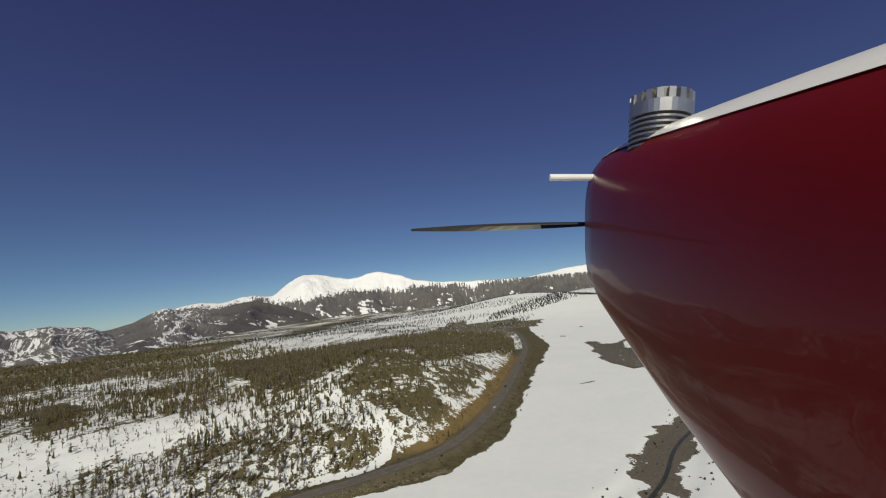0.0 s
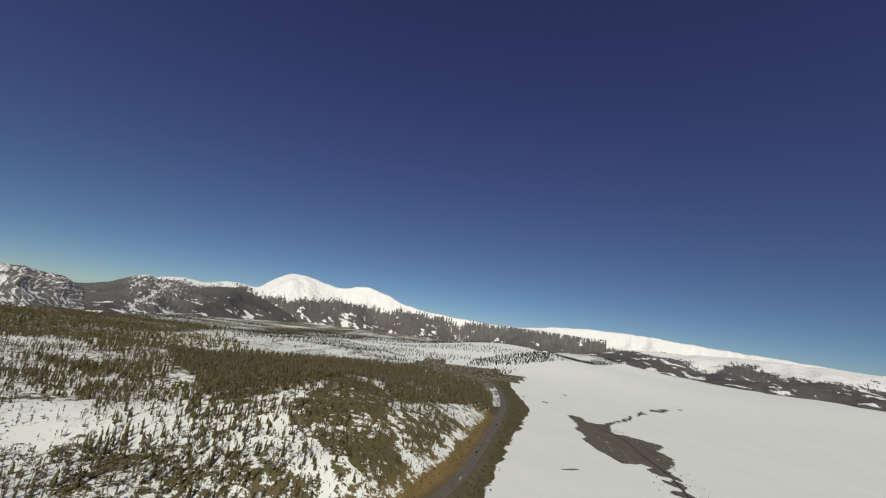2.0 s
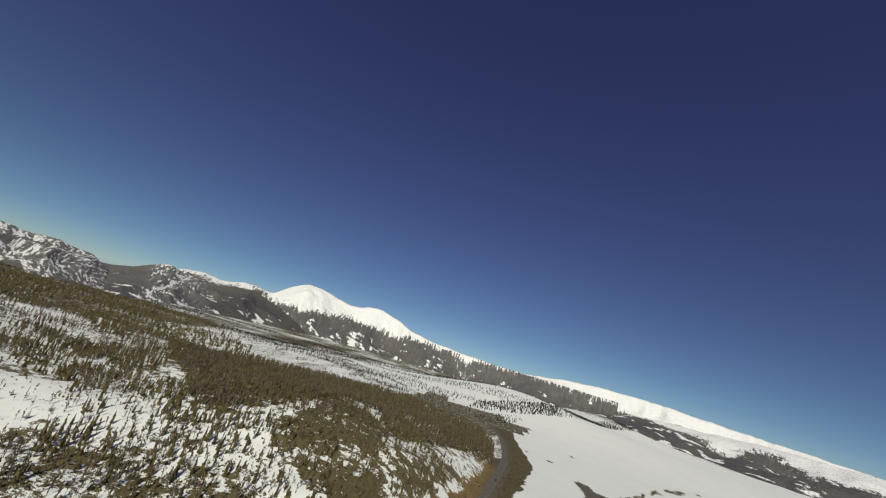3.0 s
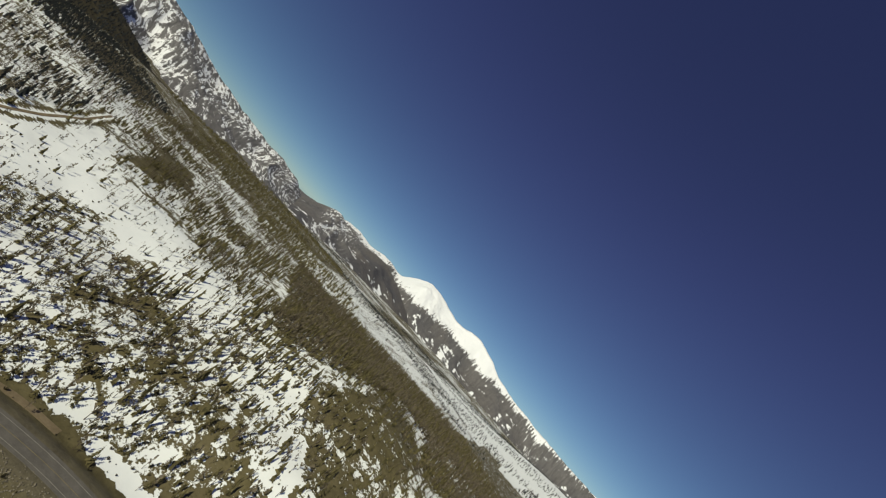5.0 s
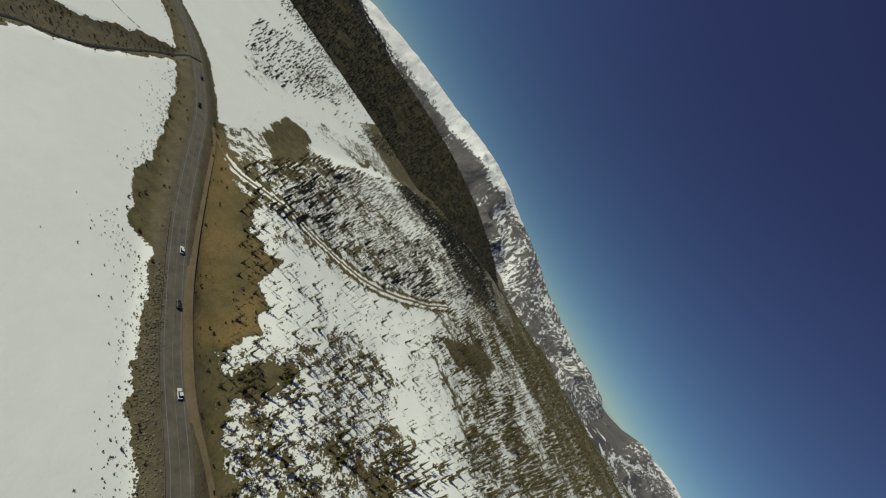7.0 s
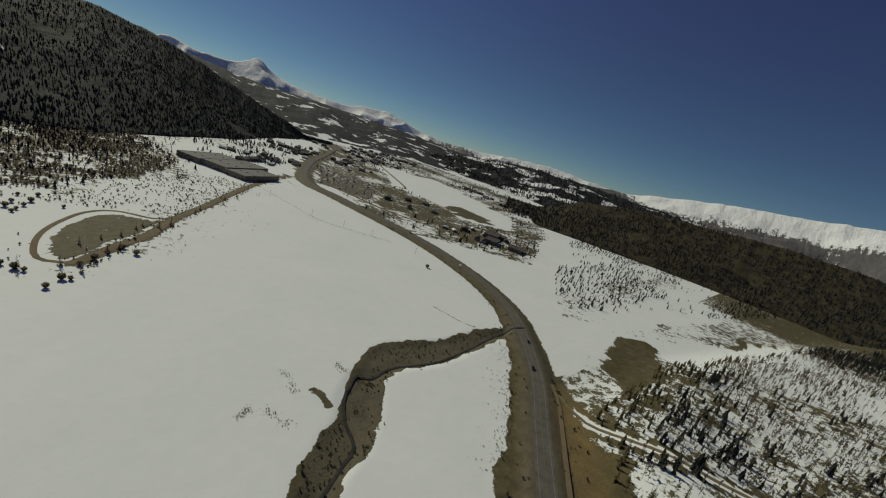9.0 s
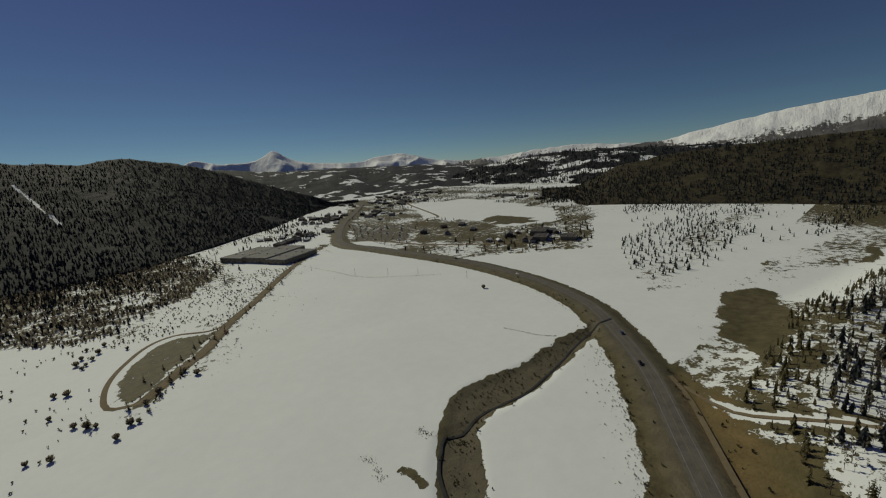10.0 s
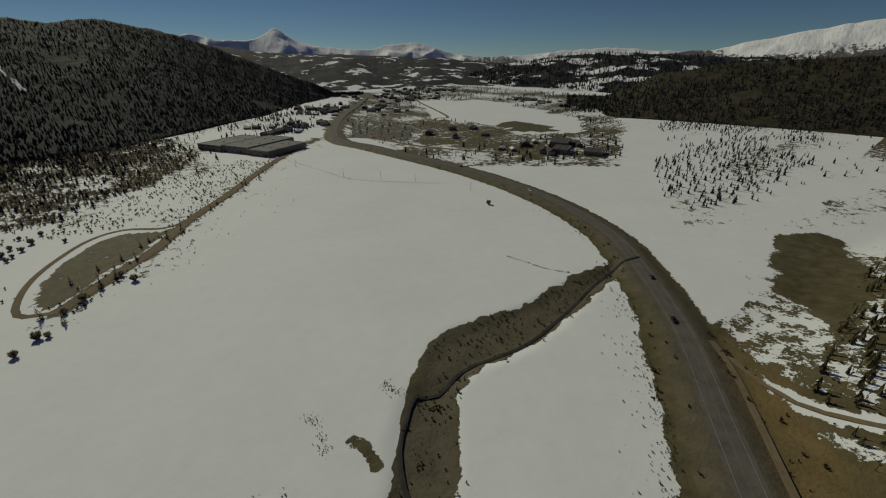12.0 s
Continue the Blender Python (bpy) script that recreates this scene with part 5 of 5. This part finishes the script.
def house(name, w, d, h, wall, roof, label):
    """A gabled house with its ridge along x."""
    thing = new(name)
    part("wall", box(bmesh.new(), -w / 2, w / 2, -d / 2, d / 2, -1, h), wall, thing)
    bm = bmesh.new()
    rise, e = d * 0.30, 0.5
    a = [bm.verts.new(c) for c in ((-w / 2 - e, -d / 2 - e, h), (w / 2 + e, -d / 2 - e, h), (w / 2 + e, d / 2 + e, h), (-w / 2 - e, d / 2 + e, h), (-w / 2 - e, 0, h + rise), (w / 2 + e, 0, h + rise))]
    for ids in ((0, 1, 5, 4), (2, 3, 4, 5), (1, 2, 5), (3, 0, 4), (3, 2, 1, 0)):
        bm.faces.new([a[i] for i in ids])
    part("roof", bm, roof, thing)
    for i in range(3):
        x = -w / 2 + w * (i + 0.5) / 3
        for y in (-d / 2 - 0.04, d / 2 + 0.04):
            part("window", box(bmesh.new(), x - 0.7, x + 0.7, y - 0.06, y + 0.06, 1.0, 2.4), DARK_PANE, thing)
    part("door", box(bmesh.new(), w / 2 - 0.04, w / 2 + 0.06, -0.5, 0.5, 0, 2.05), WALL_BROWN, thing)
    part("chimney", box(bmesh.new(), -w * 0.22, -w * 0.22 + 0.7, -0.35, 0.35, h + rise * 0.5, h + rise + 0.9), WALL_GREY, thing)
    return tagged(thing, label, "house", "houses of the town")


kinds = [house("house", 14, 9, 4.2, WALL_BROWN, ROOF_BROWN, "brown timber house with shingle roof in the town"),
         house("house", 18, 10, 5.2, WALL_GREY, ROOF_BROWN, "grey house with brown roof in the town"),
         house("house", 12, 8, 3.6, WALL_TAN, ROOF_SNOW, "tan house with snow on its roof in the town"),
         house("house", 22, 11, 6.0, WALL_BROWN, ROOF_GREY, "large brown lodge with grey roof in the town")]
rng = np.random.RandomState(91)
count = 0
for x0, x1, y0, y1, num in ((-760, -540, -1000, -800, 26), (-1050, -760, -1350, -1020, 46), (-700, -480, -1150, -900, 24), (-700, -560, -360, -250, 9), (-640, -520, -640, -470, 6), (-430, -330, -800, -690, 14), (-1300, -1000, -1500, -1200, 40), (-1250, -1120, -900, -600, 20), (-560, -430, -900, -650, 12)):
    for k in range(num):
        x, y = rng.uniform(x0, x1), rng.uniform(y0, y1)
        if dist_line(np.array([x]), np.array([y]), ROAD)[0] < 22 or depth_in(np.array([x]), np.array([y]), LOT_A)[0] > -8 or depth_in(np.array([x]), np.array([y]), WHITE)[0] > -5:
            continue
        m = pose(x, y, float(ground_z(x, y)), 0, 0, rng.choice([38, 128, 55, 145]) + rng.randn() * 6)
        if count < 4:
            kinds[count].matrix_basis = m
        else:
            copy_thing(kinds[count % 4], m)
        count += 1
school = [(-690, -335, 46, 26, 8.0, 25), (-645, -300, 34, 22, 6.5, 25), (-668, -262, 30, 24, 6.0, 25), (-690, -540, 30, 12, 4.5, 40), (-655, -470, 26, 10, 4.0, 40)]
for x, y, w, d, h, a in school:
    long_hall("school_block", w, d, h, pose(x, y, float(ground_z(x, y)), 0, 0, a), "low dark flat-roofed block among dirt lots", ROOF_BROWN)
# trees and shrubs in and beyond the town
p = sown(TOWN, 15, 41, lambda x, y: 0.6 * step(0.44, 0.6, fbm(x, y, 90, 3)) * (depth_in(x, y, LOT_A) < 0) * (depth_in(x, y, LOT_B) < 0) * (depth_in(x, y, WHITE) < 0))
scatter("town_trees", "dark conifers between the houses", "trees", CONIFERS, p, heights(p, 4, 10, 41), [BARK, DARK_NEEDLES], 41)
NORTH_BENCH = [(-900, 1150), (-300, 1150), (200, 1300), (700, 2400), (-200, 2700), (-1500, 2200), (-1300, 1200)]
p = sown(NORTH_BENCH, 14, 42, lambda x, y: step(0.48, 0.58, fbm(x, y * 2.4, 260, 4)) * 0.9 + 0.04)
scatter("bench_trees", "strips of dark pines on the white benches", "trees", FAR_CONES, p, heights(p, 6, 11, 42), [BARK, DARK_NEEDLES], 42)
LANE_TREES = [(-255, -440), (-246, -420), (-238, -412), (-228, -398), (-215, -381), (-221, -402), (-188, -347), (-176, -330), (-150, -296), (-141, -283), (-128, -285), (-122, -277),
              (-118, -256), (-104, -232), (-98, -226), (-92, -205), (-110, -262), (-84, -196), (-70, -200), (-60, -200), (-96, -250), (-88, -243)]
rng = np.random.RandomState(8)
for k, (x, y) in enumerate(LANE_TREES):
    x, y = x + rng.randn() * 2, y + rng.randn() * 2
    ob = copy_thing(models[k % 5], pose(x, y, float(ground_z(x, y)) - 0.05, 0, 0, rng.rand() * 360))
    tagged(ob, "small dark pine beside the dirt lane", "tree", "pines along the lane")
p = sown([(40, -330), (60, -160), (-20, -150), (-62, -200), (-60, -330), (-80, -345), (-20, -430)], 7, 44, lambda x, y: 0.6 * step(0.40, 0.6, fbm(x, y, 40, 3)))
scatter("field_bushes", "leafless grey bushes on the snow", "bushes", THICKETS, p, heights(p, 0.8, 2.2, 44), [SHRUBS], 44, (0.9, 1.4))
# scrub between the lane and the wooded hill, thinning out to the snow
p = sown(SCRUB_S, 4.0, 45, lambda x, y: 0.15 + 0.8 * step(0.36, 0.56, fbm(x, y * 1.4, 34, 3)))
scatter("dark_scrub", "dark leafless scrub on the snow below the wooded hill", "bushes", THICKETS, p, heights(p, 1.5, 4.2, 45), [DARK_TWIGS], 45, (0.9, 1.5))
p = sown(SCRUB_S, 7.0, 46, lambda x, y: 0.2 + 0.7 * step(0.46, 0.60, fbm(x + 70, y, 50, 3)))
scatter("scrub_conifers", "dark conifers among the scrub below the hill", "wood", CONIFERS, p, heights(p, 2.5, 6, 46), [BARK, DARK_NEEDLES], 46, (1.1, 1.8))

SPECKS = [(-62, -338), (-160, -322), (-240, -424), (-284, -486), (-250, -520), (-205, -540), (-139, -446), (-88, -412)]
p = sown(SPECKS, 4.0, 47, lambda x, y: 0.12 + 0.75 * step(0.40, 0.55, fbm(x, y, 26, 3)))
scatter("dry_tufts", "dry grass tufts poking through the snow", "tufts", THICKETS, p, heights(p, 0.5, 2.0, 47), [SHRUBS], 47, (1.0, 1.8))
p = sown([(-95, -196), (-170, -286), (-215, -350), (-300, -478), (-352, -430), (-270, -330), (-190, -240), (-130, -170)], 4.5, 48, lambda x, y: 0.75 * step(0.48, 0.62, fbm(x + 8, y, 30, 3)) * (1 - step(12, 60, dist_line(x, y, LANE))) + 0.02)
scatter("dry_tufts", "dry grass tufts beside the lane in the snow", "tufts", THICKETS, p, heights(p, 0.35, 1.0, 48), [SHRUBS], 48, (1.0, 1.8))

rng = np.random.RandomState(49)
for ln in ([(-159, -56), (-159, -46), (-157, -37)], [(-139, -32), (-143, -24), (-146, -17)], [(-128, -31), (-133, -34)], [(-190, -52), (-191, -44)]):
    q = np.array(curve_through(ln, 0.4))
    q = q[rng.randint(0, len(q), 90)] + rng.randn(90, 2) * np.array([1.3, 1.3])
    p = np.c_[q, ground_z(q[:, 0], q[:, 1])]
    scatter("dry_tufts", "row of dry brown tufts in the snow field", "tufts", THICKETS, p, heights(p, 0.18, 0.5, 49), [SHRUBS], 49, (1.0, 1.8))


p = sown([(-318, -660), (-262, -730), (-300, -880), (-520, -1130), (-660, -1090), (-490, -835), (-425, -700)], 10, 51, lambda x, y: 0.12 + 0.7 * step(0.40, 0.58, fbm(x, y, 60, 3)))
scatter("roadside_wood", "dark conifers between the wooded hill and the highway", "wood", CONIFERS, p, heights(p, 4, 10, 51), [BARK, DARK_NEEDLES], 51, (1.0, 1.5))
p = sown(BED, 2.9, 52, lambda x, y: 0.15 + 0.75 * step(0.40, 0.60, fbm(x, y, 14, 3)))
scatter("bed_bushes", "low brown willow bushes in the stream bed", "bushes", THICKETS, p, heights(p, 0.35, 1.3, 52), [SHRUBS], 52, (1.0, 1.7))
# dry tufts that thin out from the road bank into the snow field, and a row along the ditch
rng = np.random.RandomState(53)
q = np.array(curve_through([(-60, 200), (-128, 145), (-175, 105), (-193, 71), (-258, 36), (-305, 0), (-368, -42), (-395, -80), (-425, -150)], 1.5))
q = np.array(offset_line([tuple(v) for v in q], -1.0))[rng.randint(0, len(q), 1300)] + np.c_[rng.exponential(5.0, 1300), -rng.exponential(5.0, 1300)] * 0.75
q = q[fbm(q[:, 0], q[:, 1], 30, 3) > 0.42]
p = np.c_[q, ground_z(q[:, 0], q[:, 1])]
scatter("shore_tufts", "dry brown tufts in the snow beside the road bank", "tufts", THICKETS, p, heights(p, 0.2, 0.75, 53), [SHRUBS], 53, (1.0, 1.8))
q = np.array(curve_through([(-332, -60), (-325, -72), (-322, -86), (-318, -100)], 0.5))
q = q[rng.randint(0, len(q), 160)] + rng.randn(160, 2) * 0.35
p = np.c_[q, ground_z(q[:, 0], q[:, 1])]
scatter("ditch_tufts", "straight row of dry tufts along a field ditch", "tufts", THICKETS, p, heights(p, 0.2, 0.6, 54), [SHRUBS], 54, (1.0, 1.6))


def bush(name, seed, height):
    """One round leafless bush: stems and fans of twigs."""
    thing = new(name)
    pieces = []
    for k in range(4):
        v, f, m = thicket_shape(seed * 10 + k, 22)
        pieces.append((v * np.array([height * 1.15, height * 1.15, height * (0.8 + 0.08 * k)]), f, 0))
    v, f, _ = joined(pieces)
    ob = new("twig_crown", mesh_from("twig_crown", v, f, [DARK_TWIGS]))
    ob.parent = thing
    part("stem", tube(bmesh.new(), 0.08, 0.03, height * 0.6, -0.1, 6), BARK, thing)
    return tagged(thing, "round leafless brown bush standing in the snow", "bush", "bushes on the snow field")


bush_kinds = [bush("bush", 500 + k, 3.0 + 0.7 * k) for k in range(3)]
BUSH_SPOTS = [(-36, -229), (-48, -206), (-54, -200), (-58, -196), (-67, -172), (-74, -183), (-78, -182), (-36, -265), (-43, -261), (-50, -306), (-49, -330), (-60, -335), (-79, -324),
              (-83, -203), (-91, -213), (-99, -222), (-109, -234), (-115, -222), (-52, -312), (-56, -322), (-46, -318), (-30, -182), (-40, -176), (-385, -185), (-52, -350), (-64, -352)]
for k, (x, y) in enumerate(BUSH_SPOTS):
    m = pose(x, y, float(ground_z(x, y)), 0, 0, k * 77)
    if k < 3:
        bush_kinds[k].matrix_basis = m
    else:
        copy_thing(bush_kinds[k % 3], m)


# ---- the aircraft that carries the camera, at the place where the flight begins ----
PLANE = flown(*PATH[0][1:])
RED, n, l, b = material("glossy_red_paint", 0.32, 0, 0.2)
l.new(ramp(n, l, noise_node(n, l, 0.25, 5), [(0.3, (0.125, 0.004, 0.003)), (0.7, (0.15, 0.006, 0.004))]), b.inputs["Base Color"])
b.inputs["Coat Weight"].default_value, b.inputs["Coat Roughness"].default_value = 0.30, 0.03
GLOSS_WHITE = plain("glossy_white_paint", (0.78, 0.78, 0.77), 0.25, 0, 0.04, 0.2, 0.5)
ALLOY = plain("machined_alloy", (0.55, 0.54, 0.52), 0.32, 0.9, 0.12, 0.03)
DARK_FIN = plain("dark_cooling_fin", (0.16, 0.15, 0.145), 0.45, 0.8, 0.2, 0.02)
BLADE = plain("dark_propeller_blade", (0.035, 0.033, 0.03), 0.4, 0, 0.2, 0.1)
aircraft = new("aircraft")
# stations: distance ahead, left side, half width, top, bottom
STATIONS = [(1.060, 0.520, 0.010, 0.105, 0.085), (1.055, 0.425, 0.105, 0.200, -0.010), (1.035, 0.385, 0.150, 0.244, -0.080), (0.99, 0.360, 0.180, 0.262, -0.135),
            (0.92, 0.352, 0.195, 0.266, -0.178), (0.80, 0.350, 0.205, 0.262, -0.238), (0.65, 0.350, 0.210, 0.250, -0.312), (0.50, 0.350, 0.215, 0.236, -0.372),
            (0.36, 0.352, 0.220, 0.222, -0.410), (0.20, 0.360, 0.220, 0.205, -0.430), (0.05, 0.380, 0.210, 0.185, -0.390), (-0.10, 0.400, 0.190, 0.150, -0.370), (-0.13, 0.560, 0.03, -0.10, -0.16)]


def hull(a0, a1, k, out):
    """A band of the fuselage between two angles, measured from its top round to its left."""
    v = []
    for d, left, w, t, bo in STATIONS:
        cx, cy, hy = left + w, (t + bo) / 2, (t - bo) / 2
        for i in range(k + 1):
            a = a0 + (a1 - a0) * i / k
            s, c = math.sin(a), math.cos(a)
            side, deep_ = (0.72, 0.62) if c > 0 else (0.52, 0.50)
            px = math.copysign(abs(s) ** side, s) * (w + out)
            py = math.copysign(abs(c) ** deep_, c) * (hy + out)
            v.append((cx - px, cy + py, -d))
    return v, grid_faces(len(STATIONS), k + 1)


for name, a0, a1, k, mat, out, lab in (("fuselage_side", 0.70, 5.58, 40, RED, 0.0, "glossy red fuselage side"), ("top_deck", -0.74, 0.74, 16, GLOSS_WHITE, 0.002, "glossy white top deck")):
    v, f = hull(a0, a1, k, out)
    ob = new(name, mesh_from(name, v, f, [mat], True))
    ob.parent = aircraft
    tagged(ob, lab)
ax = Matrix.Translation((0.441, 0.206, -0.80)) @ Matrix.Rotation(radians(-90), 4, "X") @ Matrix.Rotation(radians(4), 4, "Y")
engine = part("engine_cylinder", tube(bmesh.new(), 0.045, 0.045, 0.13, -0.02, 24, ax), DARK_FIN, aircraft, "finned alloy engine cylinder")
for k in range(6):
    part("cooling_fin", tube(bmesh.new(), 0.057, 0.057, 0.004, -0.004 + 0.0105 * k, 32, ax), ALLOY, engine)
part("head", tube(bmesh.new(), 0.059, 0.059, 0.026, 0.058, 36, ax), ALLOY, engine)
part("head_core", tube(bmesh.new(), 0.039, 0.039, 0.018, 0.084, 24, ax), DARK_FIN, engine)
for k in range(18):
    m = ax @ Matrix.Rotation(radians(20 * k), 4, "Z") @ Matrix.Translation((0.050, 0, 0.084))
    bm = bmesh.new()
    bmesh.ops.create_cube(bm, size=1, matrix=m @ Matrix.Translation((0, 0, 0.010)) @ Matrix.Diagonal((0.018, 0.012, 0.020, 1)))
    part("head_tooth", bm, ALLOY, engine)
bm = bmesh.new()
bmesh.ops.create_cone(bm, cap_ends=True, segments=12, radius1=0.0085, radius2=0.0085, depth=0.16, matrix=Matrix.Translation((0.345, 0.178, -0.97)) @ Matrix.Rotation(radians(90), 4, "Y"))
part("white_stub", bm, GLOSS_WHITE, aircraft, "short white rod at the nose")
hub = Matrix.Translation((0.53, 0.075, -1.10))
prop = part("spinner", tube(bmesh.new(), 0.045, 0.012, 0.09, 0, 20, hub @ Matrix.Rotation(radians(180), 4, "X")), ALLOY, aircraft)
for turn_deg in (180, 0):
    bm = bmesh.new()
    rows = []
    for k in range(15):
        u = k / 14
        r = 0.02 + 0.60 * u
        chord = 0.030 * (0.55 + 1.5 * u * (1 - u)) * (1 - 0.55 * u**4)
        tw = radians(62 - 44 * u)
        ring = []
        for s, th in ((-0.5, 0.0), (0.0, 0.0045), (0.5, 0.0), (0.0, -0.0045)):
            ring.append(bm.verts.new((r, chord * s * math.cos(tw) - th * math.sin(tw), chord * s * math.sin(tw) + th * math.cos(tw))))
        rows.append(ring)
    for a, c in zip(rows[:-1], rows[1:]):
        for i in range(4):
            bm.faces.new((a[i], a[(i + 1) % 4], c[(i + 1) % 4], c[i]))
    bm.faces.new(rows[0])
    bm.faces.new(rows[-1][::-1])
    bmesh.ops.recalc_face_normals(bm, faces=bm.faces[:])
    bm.transform(hub @ Matrix.Rotation(radians(turn_deg + 2), 4, "Z"))
    part("blade", bm, BLADE, prop, "dark propeller blade at rest")
aircraft.matrix_basis = PLANE
tagged(aircraft, "red and white model aircraft nose with engine and propeller, flying", "aircraft")
